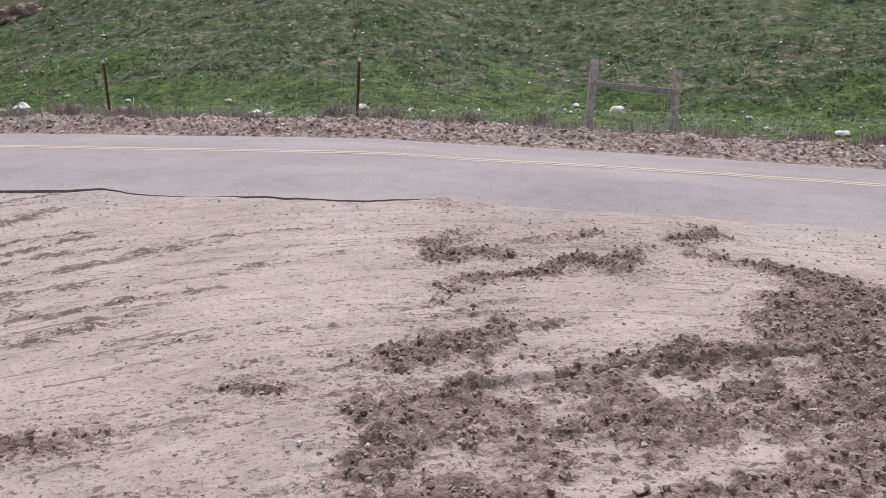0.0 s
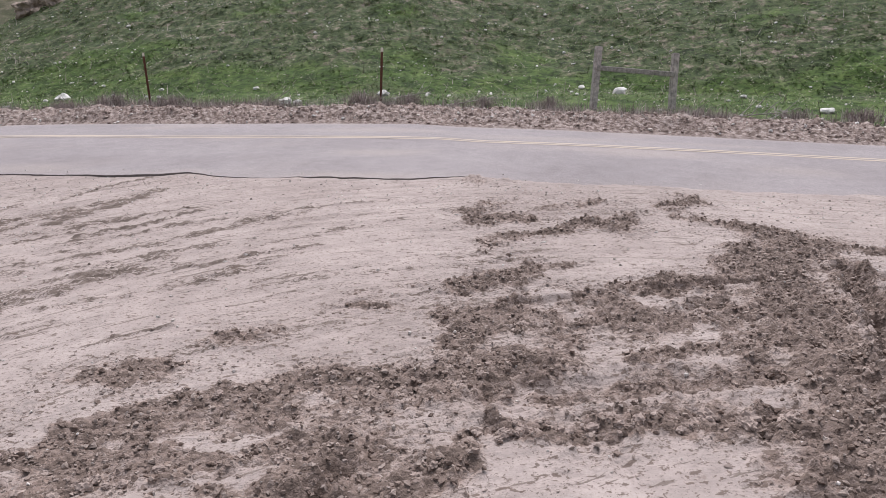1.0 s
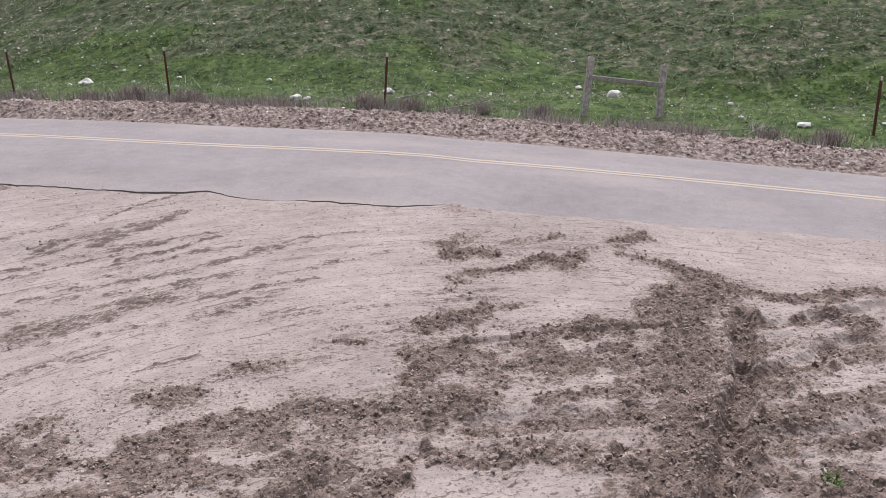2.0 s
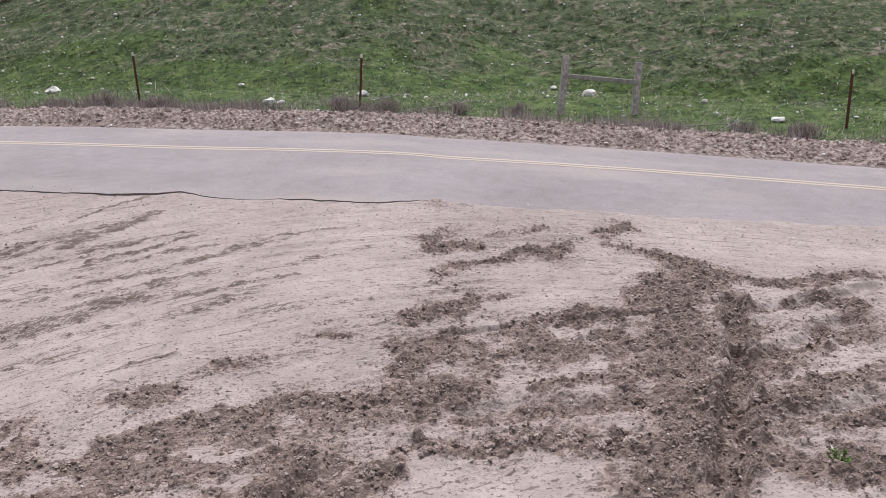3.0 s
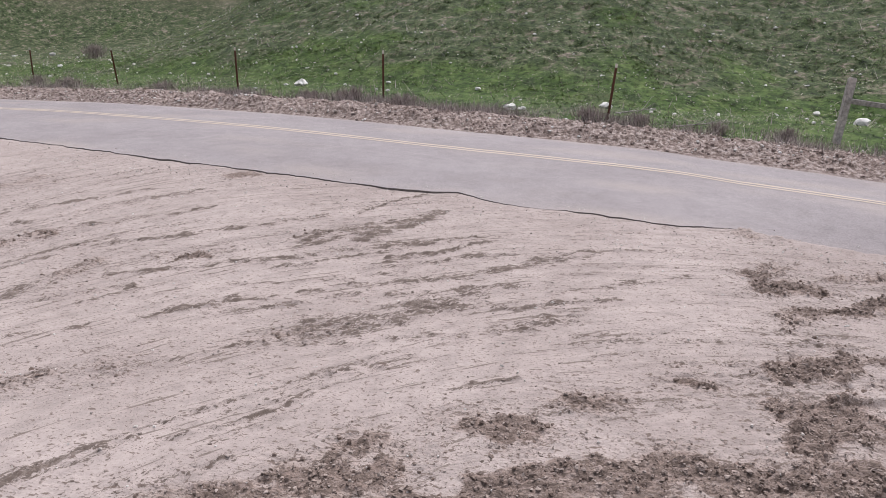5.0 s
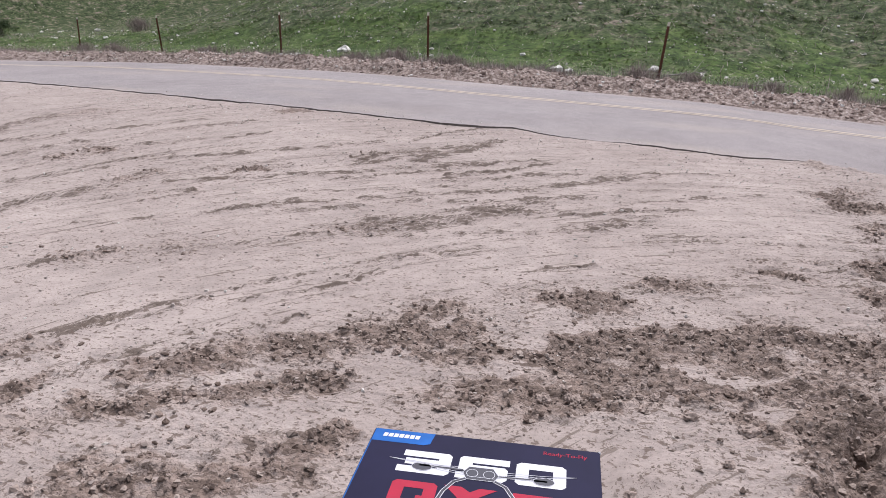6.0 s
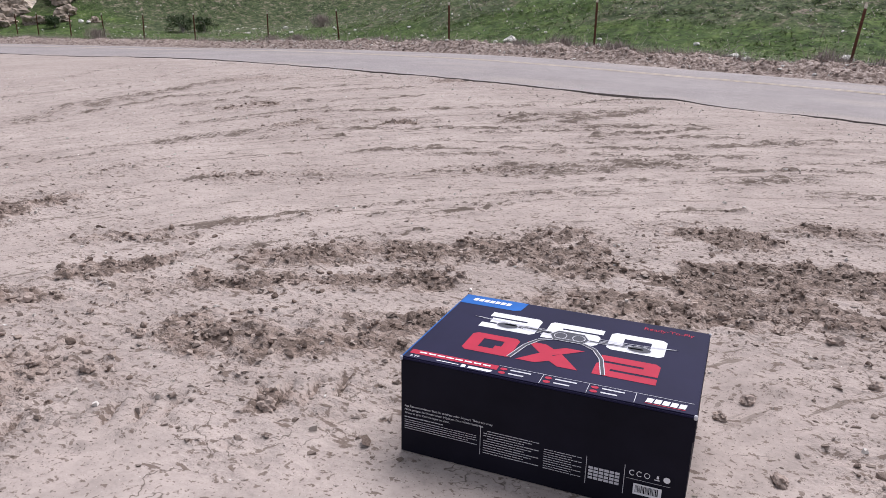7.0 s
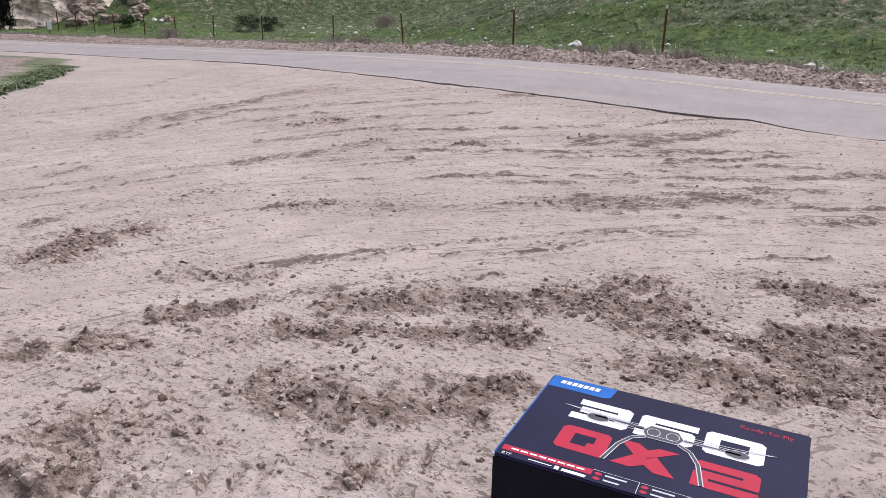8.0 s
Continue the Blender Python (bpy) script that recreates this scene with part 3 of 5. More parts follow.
    coarse = t.nodes.new("ShaderNodeAttribute")
    coarse.attribute_name = "coarse"
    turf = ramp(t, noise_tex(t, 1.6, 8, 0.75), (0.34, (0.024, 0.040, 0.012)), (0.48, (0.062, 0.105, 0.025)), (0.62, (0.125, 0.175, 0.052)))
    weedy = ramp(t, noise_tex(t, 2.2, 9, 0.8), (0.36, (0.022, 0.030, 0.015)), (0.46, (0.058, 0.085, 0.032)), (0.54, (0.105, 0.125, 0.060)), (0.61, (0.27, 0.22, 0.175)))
    turf = mix(t, coarse.outputs["Fac"], turf, weedy)
    # strong dark mottling: shade in the gaps between tufts, put into turf colour
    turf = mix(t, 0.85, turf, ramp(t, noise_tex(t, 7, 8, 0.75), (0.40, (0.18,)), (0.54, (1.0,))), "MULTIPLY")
    turf = mix(t, ramp(t, noise_tex(t, 11, 3, 0.6), (0.66, (0.0,)), (0.70, (0.75,))), turf, (0.42, 0.37, 0.30))
    scrub = t.nodes.new("ShaderNodeAttribute")
    scrub.attribute_name = "scrub"
    heath = ramp(t, noise_tex(t, 0.5, 8, 0.7), (0.34, (0.040, 0.042, 0.022)), (0.5, (0.085, 0.080, 0.048)), (0.64, (0.18, 0.15, 0.11)))
    turf = mix(t, scrub.outputs["Fac"], turf, heath)
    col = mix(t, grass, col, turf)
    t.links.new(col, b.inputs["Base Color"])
    t.links.new(ramp(t, mud, (0.2, (0.95,)), (0.8, (0.72,))), b.inputs["Roughness"])
    steps = ramp(t, fleck, (0.36, (0.0,)), (0.38, (0.3,)), (0.46, (0.35,)), (0.48, (0.65,)), (0.56, (0.7,)), (0.58, (1.0,)))
    steps = calc(t, "ADD", steps, calc(t, "MULTIPLY", ramp(t, crumb, (0.44, (0.0,)), (0.52, (1.0,))), 0.35))
    relief = calc(t, "ADD", calc(t, "SUBTRACT", steps, calc(t, "MULTIPLY", cell.outputs["Distance"], 0.9)), calc(t, "MULTIPLY", fine, 0.25))
    rough_zone = calc(t, "MAXIMUM", mud, spoil)
    bumped(t, b, relief, ramp(t, rough_zone, (0.0, (0.08,)), (0.14, (0.35,)), (0.5, (0.7,))), 0.010)
    return m


def asphalt_material():
    m, t, b = material("worn_asphalt", 0.85, 0.3)
    fine, mid, broad = noise_tex(t, 130, 4), noise_tex(t, 5, 6), noise_tex(t, 0.6, 4)
    col = ramp(t, broad, (0.32, (0.315, 0.279, 0.272)), (0.65, (0.386, 0.345, 0.336)))
    col = mix(t, 0.4, col, ramp(t, mid, (0.35, (0.7,)), (0.6, (1.0,))), "MULTIPLY")
    col = mix(t, 0.45, col, ramp(t, noise_tex(t, 34, 7, 0.75), (0.38, (0.6,)), (0.54, (1.0,))), "MULTIPLY")
    dust = t.nodes.new("ShaderNodeAttribute")
    dust.attribute_name = "dust"
    col = mix(t, dust.outputs["Fac"], col, (0.43, 0.365, 0.32))
    col = mix(t, 0.6, col, ramp(t, fine, (0.38, (0.4,)), (0.58, (1.0,))), "MULTIPLY")
    col = mix(t, ramp(t, noise_tex(t, 210, 2), (0.66, (0.0,)), (0.72, (0.7,))), col, (0.6, 0.56, 0.52))
    t.links.new(col, b.inputs["Base Color"])
    bumped(t, b, fine, 0.5, 0.006)
    return m


def line_paint(name, color):
    m, t, b = material(name, 0.8, 0.2)
    worn = noise_tex(t, 22, 8, 0.75)
    t.links.new(mix(t, ramp(t, worn, (0.33, (0.12,)), (0.62, (0.62,))), color, (0.41, 0.368, 0.352)), b.inputs["Base Color"])
    return m


EARTH, ASPHALT = ground_material(), asphalt_material()
BROKEN_EDGE = plain("broken_asphalt_edge", (0.17, 0.148, 0.137), 0.95, 0.1, vary=0.4, scale=60, bump=0.5)
YELLOW = line_paint("worn_yellow_paint", (0.56, 0.45, 0.31))
GRASS = by_piece("grass_blades", ((0.0, (0.060, 0.095, 0.025)), (0.4, (0.13, 0.205, 0.050)), (0.72, (0.20, 0.29, 0.09)), (0.86, (0.32, 0.33, 0.18)), (0.93, (0.58, 0.52, 0.43)), (1.0, (0.70, 0.64, 0.55))), 0.7, 0.2)
BED_LEAF = by_piece("bed_weed_leaves", ((0.0, (0.045, 0.070, 0.030)), (0.5, (0.095, 0.135, 0.062)), (0.85, (0.17, 0.20, 0.11)), (1.0, (0.33, 0.29, 0.22))), 0.8, 0.15)
STRAW = by_piece("dry_stalks", ((0.0, (0.19, 0.150, 0.145)), (0.5, (0.34, 0.28, 0.265)), (1.0, (0.58, 0.50, 0.46))), 0.9, 0.1)
CLOD = by_piece("mud_clods", ((0.0, (0.18, 0.134, 0.110)), (0.5, (0.31, 0.243, 0.204)), (1.0, (0.46, 0.378, 0.326))), 0.95, 0.1, 90.0, 0.3, 0.6)
BIG_CLOD = plain("caked_mud", (0.36, 0.288, 0.248), 0.95, 0.1, vary=0.4, scale=26, bump=0.8)
CRUMB = by_piece("dirt_crumbs", ((0.0, (0.16, 0.124, 0.103)), (0.5, (0.28, 0.228, 0.197)), (1.0, (0.42, 0.352, 0.31))), 0.95, 0.1, 90.0, 0.2)
PEBBLE = by_piece("pale_gravel", ((0.0, (0.30, 0.25, 0.22)), (0.5, (0.50, 0.44, 0.39)), (1.0, (0.78, 0.74, 0.69))), 0.9, 0.2)
SPOIL = by_piece("spoil_stones", ((0.0, (0.19, 0.140, 0.122)), (0.45, (0.34, 0.265, 0.23)), (0.8, (0.50, 0.415, 0.365)), (0.94, (0.70, 0.65, 0.60)), (1.0, (0.82, 0.79, 0.75))), 0.95, 0.1)
WHITE_STONE = plain("limestone", (0.74, 0.71, 0.66), 0.9, 0.2, vary=0.2, scale=9, bump=0.6)
CLIFF = plain("sandstone", (0.62, 0.53, 0.44), 0.95, 0.1, vary=0.5, scale=2.6, bump=1.0)
OUTCROP = plain("brown_sandstone", (0.30, 0.245, 0.20), 0.95, 0.1, vary=0.5, scale=4.0, bump=1.0)
WOOD = plain("weathered_wood", (0.33, 0.30, 0.27), 0.9, 0.15, vary=0.4, scale=18, bump=0.6)
POST_WOOD = plain("grey_post_wood", (0.47, 0.415, 0.385), 0.9, 0.15, vary=0.45, scale=14, bump=0.7)
RUST = plain("rusty_steel", (0.105, 0.044, 0.028), 0.85, 0.3, vary=0.4, scale=40, bump=0.3)
TIP = plain("white_post_paint", (0.72, 0.66, 0.55), 0.7, 0.3)
BLACK_CARD = plain("black_printed_card", (0.0085, 0.0080, 0.0150), 0.65, 0.10, vary=0.3, scale=6)
NAVY_CARD = plain("charcoal_printed_card", (0.015, 0.014, 0.042), 0.55, 0.10, vary=0.18, scale=5)


# ---------------------------------------------------------------- mesh helpers
def mesh_of(name, verts, faces, mat, flat=True):
    """One mesh from arrays: verts (n, 3), faces (m, 3 or 4)."""
    me = bpy.data.meshes.new(name)
    verts, faces = np.asarray(verts, np.float32), np.asarray(faces, np.int32)
    k = faces.shape[1]
    me.vertices.add(len(verts))
    me.vertices.foreach_set("co", verts.ravel())
    me.loops.add(faces.size)
    me.loops.foreach_set("vertex_index", faces.ravel())
    me.polygons.add(len(faces))
    me.polygons.foreach_set("loop_start", np.arange(0, faces.size, k, dtype=np.int32))
    me.polygons.foreach_set("use_smooth", np.full(len(faces), not flat))
    me.update(calc_edges=True)
    me.materials.append(mat)
    return me


def part(name, bm, mat, parent=None, label="", smooth_shade=False):
    me = bpy.data.meshes.new(name)
    bm.to_mesh(me)
    bm.free()
    me.materials.append(mat)
    for p in me.polygons:
        p.use_smooth = smooth_shade
    ob = new(name, me)
    ob.parent = parent
    return tagged(ob, label)


def block(w, d, h, centre=(0, 0, 0), bevel=0.0, segments=1):
    bm = bmesh.new()
    bmesh.ops.create_cube(bm, size=1, matrix=Matrix.Translation(centre) @ Matrix.Diagonal((w, d, h, 1)))
    if bevel:
        bmesh.ops.bevel(bm, geom=bm.edges[:], offset=bevel, segments=segments, affect="EDGES")
    return bm


def lines(lo, hi, *bands):
    """Grid lines: fine inside the bands (from, to, step), ever wider outside."""
    out = []
    for a0, a1, step in bands:
        out += list(np.arange(a0, a1, step))
    out.append(bands[-1][1])
    step, v = bands[0][2], bands[0][0]
    head = []
    while v > lo:
        step = min(step * 1.22, 14)
        v -= step
        head.append(v)
    step, v = bands[-1][2], bands[-1][1]
    while v < hi:
        step = min(step * 1.22, 14)
        v += step
        out.append(v)
    return np.array(head[::-1] + out)


# ---------------------------------------------------------------- ground
def build_ground():
    xs = lines(-320, 320, (-30, -8, 0.22), (-8, -5, 0.06), (-5, -2.4, 0.03), (-2.4, -1.2, 0.018), (-1.2, 5.6, 0.0125), (5.6, 6.6, 0.025), (6.6, 12, 0.09))
    ys = lines(-220, 420, (-1.6, -0.9, 0.02), (-0.9, 3.3, 0.0125), (3.3, 4.8, 0.018), (4.8, 6.8, 0.035), (6.8, 8, 0.06), (8, 17, 0.09), (17, 30, 0.25))
    gx, gy = np.meshgrid(xs, ys)
    x, y = gx.ravel(), gy.ravel()
    verts = np.stack([x, y, ground_height(x, y)], -1)
    nx, ny = len(xs), len(ys)
    i = (np.arange(ny - 1)[:, None] * nx + np.arange(nx - 1)[None, :]).ravel()
    me = mesh_of("ground", verts, np.stack([i, i + 1, i + nx + 1, i + nx], -1), EARTH, flat=False)
    bed = bed_inside(x, y)
    grass = np.maximum(grass_cover(x, y), 0.75 * smooth(-0.05, 0.1, bed) * (1 - smooth(0.6, 0.9, bed + 0.5 * perlin(x * 1.5, y * 1.5, 35))))
    zones = np.ones((len(x), 4), np.float32)
    # lug prints get mud colour as well: damp soil and painted-in groove shade
    zones[:, 0] = mud_depth(x, y) * (0.85 + 0.15 * smooth(0.6, 2.2, x)) + 0.40 * halo(x, y) + 0.35 * lugs(x, y) + smooth(0.6, 0.9, bed) * 0.5
    zones[:, 1] = grass
    zones[:, 2] = smooth(-0.08, 0.10, y - far_edge(x) + 0.15 * perlin(x * 3, y * 3, 37)) * (1 - smooth(-0.5, 0.2, y - bank_top(x) + 0.4 * perlin(x * 1.3, y * 1.3, 39)))
    zones[:, 2] = np.maximum(zones[:, 2], 0.8 * smooth(0.5, 0.9, bed))
    at = me.color_attributes.new("zones", "FLOAT_COLOR", "POINT")
    at.data.foreach_set("color", zones.ravel())
    r, s_ = turning(x, y)
    lane = me.attributes.new("lane", "FLOAT_VECTOR", "POINT")
    lane.data.foreach_set("vector", np.stack([r + 0.1 * perlin(x, y, 28), s_ * 0.28, 0.02 * x], -1).astype(np.float32).ravel())
    dried = me.attributes.new("dried", "FLOAT", "POINT")
    dried.data.foreach_set("value", (1 - smooth(0.8, 1.5, np.hypot((x - 0.2) / 1.1, (y + 0.6) / 0.6))).astype(np.float32))
    coarse = me.attributes.new("coarse", "FLOAT", "POINT")
    coarse.data.foreach_set("value", coarse_cover(x, y).astype(np.float32))
    scrub = me.attributes.new("scrub", "FLOAT", "POINT")
    scrub.data.foreach_set("value", scrub_cover(x, y).astype(np.float32))
    wear = me.attributes.new("wear", "FLOAT", "POINT")
    wear.data.foreach_set("value", np.clip(smooth(0.0, 0.75, streaks(x, y)), 0, 1).astype(np.float32))
    ground = new("ground", me)
    tagged(ground, "pale dry dirt lot with churned mud, spoil bank and grassy hillside", "ground", kind="structure")


build_ground()


def road_lip(x):
    """How far the asphalt stands over the dirt."""
    return -0.012 + 0.026 * smooth(3.4, 2.6, x)


def build_road():
    xs = np.concatenate([np.arange(-120, -16, 1.0), np.arange(-16, 12, 0.05), np.arange(12, 60, 1.0)])
    n, across = len(xs), 14
    lo, hi = near_edge(xs), far_edge(xs)
    w = np.linspace(0, 1, across)
    y = lo[:, None] * (1 - w) + hi[:, None] * w
    x = np.repeat(xs[:, None], across, 1)
    crown = 0.03 * (1 - (2 * w - 1) ** 2)
    lip = road_lip(x)
    z = level(x, y) + lip + crown[None, :] + 0.004 * perlin(x * 3, y * 3, 71)
    top = np.stack([x, y, z], -1)
    skirt = top[:, 0:1].copy()
    skirt[..., 2] -= 0.09
    skirt2 = top[:, -1:].copy()
    skirt2[..., 2] -= 0.09
    grid = np.concatenate([skirt, top, skirt2], 1)
    k = across + 2
    i = (np.arange(n - 1)[:, None] * k + np.arange(k - 1)[None, :]).ravel()
    me = mesh_of("road", grid.reshape(-1, 3), np.stack([i, i + k, i + k + 1, i + 1], -1), ASPHALT)
    me.materials.append(BROKEN_EDGE)
    first = np.tile(np.arange(k - 1), n - 1)
    me.polygons.foreach_set("material_index", ((first == 0) | (first == k - 2)).astype(np.int32))
    dust = me.attributes.new("dust", "FLOAT", "POINT")
    gx, gy = grid[..., 0].ravel(), grid[..., 1].ravel()
    v = 0.22 * (1 - smooth(0, 0.25, gy - near_edge(gx) + 0.35 * perlin(gx * 1.5, gy * 1.5, 72))) + 0.3 * (1 - smooth(0.0, 0.3, far_edge(gx) - gy))
    v = v + 0.5 * smooth(0.05, 0.5, perlin(gx * 0.5 + gy, gy * 1.6, 73))
    dust.data.foreach_set("value", np.clip(v, 0, 0.9).astype(np.float32))
    tagged(new("road", me), "worn pale grey two-lane asphalt road with a ragged edge", "road", kind="structure")
    for off in (-0.07, 0.07):
        xs2 = np.arange(-30, 20, 0.2)
        mid = far_edge(xs2) - 1.98
        rows = []
        for e in (-0.042, 0.042):
            yy = mid + off * 1.15 + e + 0.010 * perlin(xs2 * 1.7, xs2 * 0 + off * 40, 77)
            ww = (yy - near_edge(xs2)) / (far_edge(xs2) - near_edge(xs2))
            rows.append(np.stack([xs2, yy, level(xs2, yy) + road_lip(xs2) + 0.03 * (1 - (2 * ww - 1) ** 2) + 0.004 * perlin(xs2 * 3, yy * 3, 71) + 0.0025], -1))
        verts = np.concatenate(rows)
        k = len(xs2)
        j = np.arange(k - 1)
        tagged(new("yellow_line", mesh_of("yellow_line", verts, np.stack([j, j + 1, j + k + 1, j + k], -1), YELLOW)),
               "faded yellow centre line painted on the asphalt", "road marking", "centre lines", "structure")


build_road()


# ---------------------------------------------------------------- carton
BW, BD, BH = 0.60, 0.40, 0.23
WHITE_INK = plain("white_ink", (0.72, 0.72, 0.75), 0.6, 0.2, vary=0.04)
RED_INK = plain("red_ink", (0.40, 0.017, 0.046), 0.6, 0.2, vary=0.08)
BLUE_INK = plain("blue_ink", (0.008, 0.105, 0.38), 0.6, 0.2, vary=0.25, scale=9)
GREY_INK = plain("grey_ink", (0.50, 0.50, 0.54), 0.5, 0.4, vary=0.05)
DARK_INK = plain("dark_ink", (0.03, 0.03, 0.045), 0.45, 0.4, vary=0.1)


def sheet(name, shapes, mat, parent, m, label="", lift=0.0):
    """Print: flat shapes given by their corners, a hair above the card. m carries print (u, v) to the carton."""
    bm = bmesh.new()
    for shape in shapes:
        vs = [bm.verts.new((u, v, lift)) for u, v in shape]
        f = bm.faces.new(vs)
        f.normal_update()
        if f.normal.z < 0:
            f.normal_flip()
    bmesh.ops.transform(bm, matrix=m, verts=bm.verts)
    return part(name, bm, mat, parent, label)


def bar(u0, v0, u1, v1, slant=0.0):
    return [(u0 + slant, v0), (u1 + slant, v0), (u1, v1), (u0, v1)]


def stroke(points, width):
    """A thin drawn line as a row of four-cornered shapes."""
    out = []
    for (x0, y0), (x1, y1) in zip(points, points[1:]):
        n = math.hypot(x1 - x0, y1 - y0) or 1
        ox, oy = -(y1 - y0) / n * width / 2, (x1 - x0) / n * width / 2
        out.append([(x0 + ox, y0 + oy), (x1 + ox, y1 + oy), (x1 - ox, y1 - oy), (x0 - ox, y0 - oy)])
    return out


def oval(u, v, ru, rv, n=18, a0=0.0, a1=2 * math.pi):
    return [(u + ru * math.cos(a0 + (a1 - a0) * k / n), v + rv * math.sin(a0 + (a1 - a0) * k / n)) for k in range(n + 1)]


def lettering(name, words, size, mat, parent, m, label=""):
    cu = bpy.data.curves.new(name, "FONT")
    cu.body, cu.size, cu.extrude = words, size, 0.0
    ob = new(name, cu)
    me = bpy.data.meshes.new_from_object(ob.evaluated_get(bpy.context.evaluated_depsgraph_get()))
    bpy.data.objects.remove(ob)
    bpy.data.curves.remove(cu)
    me.transform(m)
    me.materials.clear()
    me.materials.append(mat)
    ob = new(name, me)
    ob.parent = parent
    return tagged(ob, label)


def build_carton():
    box = new("carton")
    box.matrix_world = pose(0, -BD, 0.0, 0, 0, 0)
    tagged(box, "closed black printed cardboard carton standing on dried mud", "box")
    bm = block(BW, BD, BH - 0.008, (BW / 2, BD / 2, (BH - 0.008) / 2))
    bmesh.ops.subdivide_edges(bm, edges=bm.edges[:], cuts=7, use_grid_fill=True)
    for v in bm.verts:
        swell = math.sin(math.pi * v.co.x / BW) * math.sin(math.pi * min(1, v.co.z / (BH - 0.008)))
        if v.co.y < 0.001:
            v.co.y -= 0.004 * swell
        elif v.co.y > BD - 0.001:
            v.co.y += 0.004 * swell
    body = part("body", bm, BLACK_CARD, box, smooth_shade=False)
    bm = block(BW + 0.003, BD + 0.003, 0.008, (BW / 2, BD / 2, BH - 0.004), 0.0025, 2)
    lid = part("lid", bm, NAVY_CARD, box, "charcoal lid with white and red print")
    for x in (0.0, BW):
        part("side_flap", block(0.004, BD - 0.004, 0.05, (x, BD / 2, BH - 0.034), 0.0015), BLACK_CARD, lid)
    for x, y in ((0.0, 0.0), (BW, 0.0), (BW, BD)):
        part("worn_corner", block(0.007, 0.007, 0.010, (x, y, BH - 0.0045), 0.002), GREY_INK, lid, "scuffed pale cardboard corner")
    # print on the lid: u to the right, v from the back edge to the front edge
    top = Matrix.Translation((0, BD, BH + 0.0006)) @ Matrix.Diagonal((1, -1, 1, 1))
    sheet("corner_patch", [[(0.002, 0.002), (0.166, 0.002), (0.160, 0.052), (0.145, 0.060), (0.002, 0.060)]], BLUE_INK, lid, top, "blue printed corner patch")
    sheet("edge_band", [bar(0.0005, 0.061, 0.0035, 0.398)], BLUE_INK, lid, top, "blue printed edge")
    word = [bar(0.028 + 0.0145 * k, 0.020, 0.0395 + 0.0145 * k, 0.037, 0.002) for k in range(7)]
    sheet("maker_mark", word, WHITE_INK, lid, top, "white printed mark", 0.0006)
    def cap(u0, u1, v0, v1, c0, c1):
        """A bar with its outer corners cut: c0 on the left, c1 on the right; v0 is the outer side."""
        k = 1 if v1 > v0 else -1
        return [(u0, v1), (u0, v0 + k * c0), (u0 + c0, v0), (u1 - c1, v0), (u1, v0 + k * c1), (u1, v1)]

    a = [cap(0.103, 0.228, 0.088, 0.114, 0.0, 0.010), bar(0.196, 0.114, 0.228, 0.122), bar(0.112, 0.122, 0.228, 0.148, 0.0), bar(0.196, 0.148, 0.228, 0.156),
         cap(0.095, 0.228, 0.182, 0.156, 0.0, 0.010)]
    b = [cap(0.248, 0.375, 0.088, 0.114, 0.008, 0.0), bar(0.248, 0.114, 0.282, 0.122), cap(0.248, 0.372, 0.122, 0.148, 0.0, 0.009), bar(0.338, 0.148, 0.372, 0.156),
         cap(0.244, 0.372, 0.182, 0.156, 0.0, 0.010)]
    c = [cap(0.392, 0.516, 0.088, 0.114, 0.010, 0.010), bar(0.392, 0.114, 0.424, 0.156), bar(0.484, 0.114, 0.516, 0.156), cap(0.392, 0.516, 0.182, 0.156, 0.010, 0.010)]
    for shape in (a, b, c):
        sheet("white_block", shape, WHITE_INK, lid, top, "white printed block shape")
    q = [cap(0.100, 0.211, 0.217, 0.243, 0.010, 0.010), bar(0.100, 0.243, 0.132, 0.287), bar(0.180, 0.243, 0.211, 0.270), bar(0.166, 0.270, 0.211, 0.287), cap(0.100, 0.211, 0.313, 0.287, 0.010, 0.0)]
    x = [[(0.226, 0.217), (0.268, 0.217), (0.312, 0.252), (0.276, 0.276)], [(0.354, 0.217), (0.312, 0.217), (0.276, 0.246), (0.312, 0.252)],
         [(0.226, 0.313), (0.268, 0.313), (0.312, 0.280), (0.276, 0.252)], [(0.359, 0.313), (0.316, 0.313), (0.280, 0.282), (0.312, 0.252)]]
    two = [cap(0.392, 0.516, 0.217, 0.243, 0.0, 0.010), bar(0.484, 0.243, 0.516, 0.252), cap(0.388, 0.516, 0.252, 0.278, 0.009, 0.0), bar(0.388, 0.278, 0.420, 0.287),
           bar(0.388, 0.287, 0.516, 0.313)]
    for shape in (q, two):
        sheet("red_block", shape, RED_INK, lid, top, "red printed block shape")
    for k, shape in enumerate(x):
        sheet("red_block", [shape], RED_INK, lid, top, "red printed block shape", 0.00005 * k)
    # line drawing of the aircraft across the blocks
    sheet("drawing_fill", [bar(0.15, 0.145, 0.262, 0.152), bar(0.352, 0.155, 0.470, 0.162), [(0.262, 0.158), (0.276, 0.132), (0.336, 0.132), (0.352, 0.160), (0.342, 0.184), (0.274, 0.184)],
                           oval(0.158, 0.155, 0.026, 0.016)[:-1], oval(0.462, 0.160, 0.026, 0.016)[:-1]], DARK_INK, lid, top, "dark drawn aircraft", 0.0006)
    ink = []
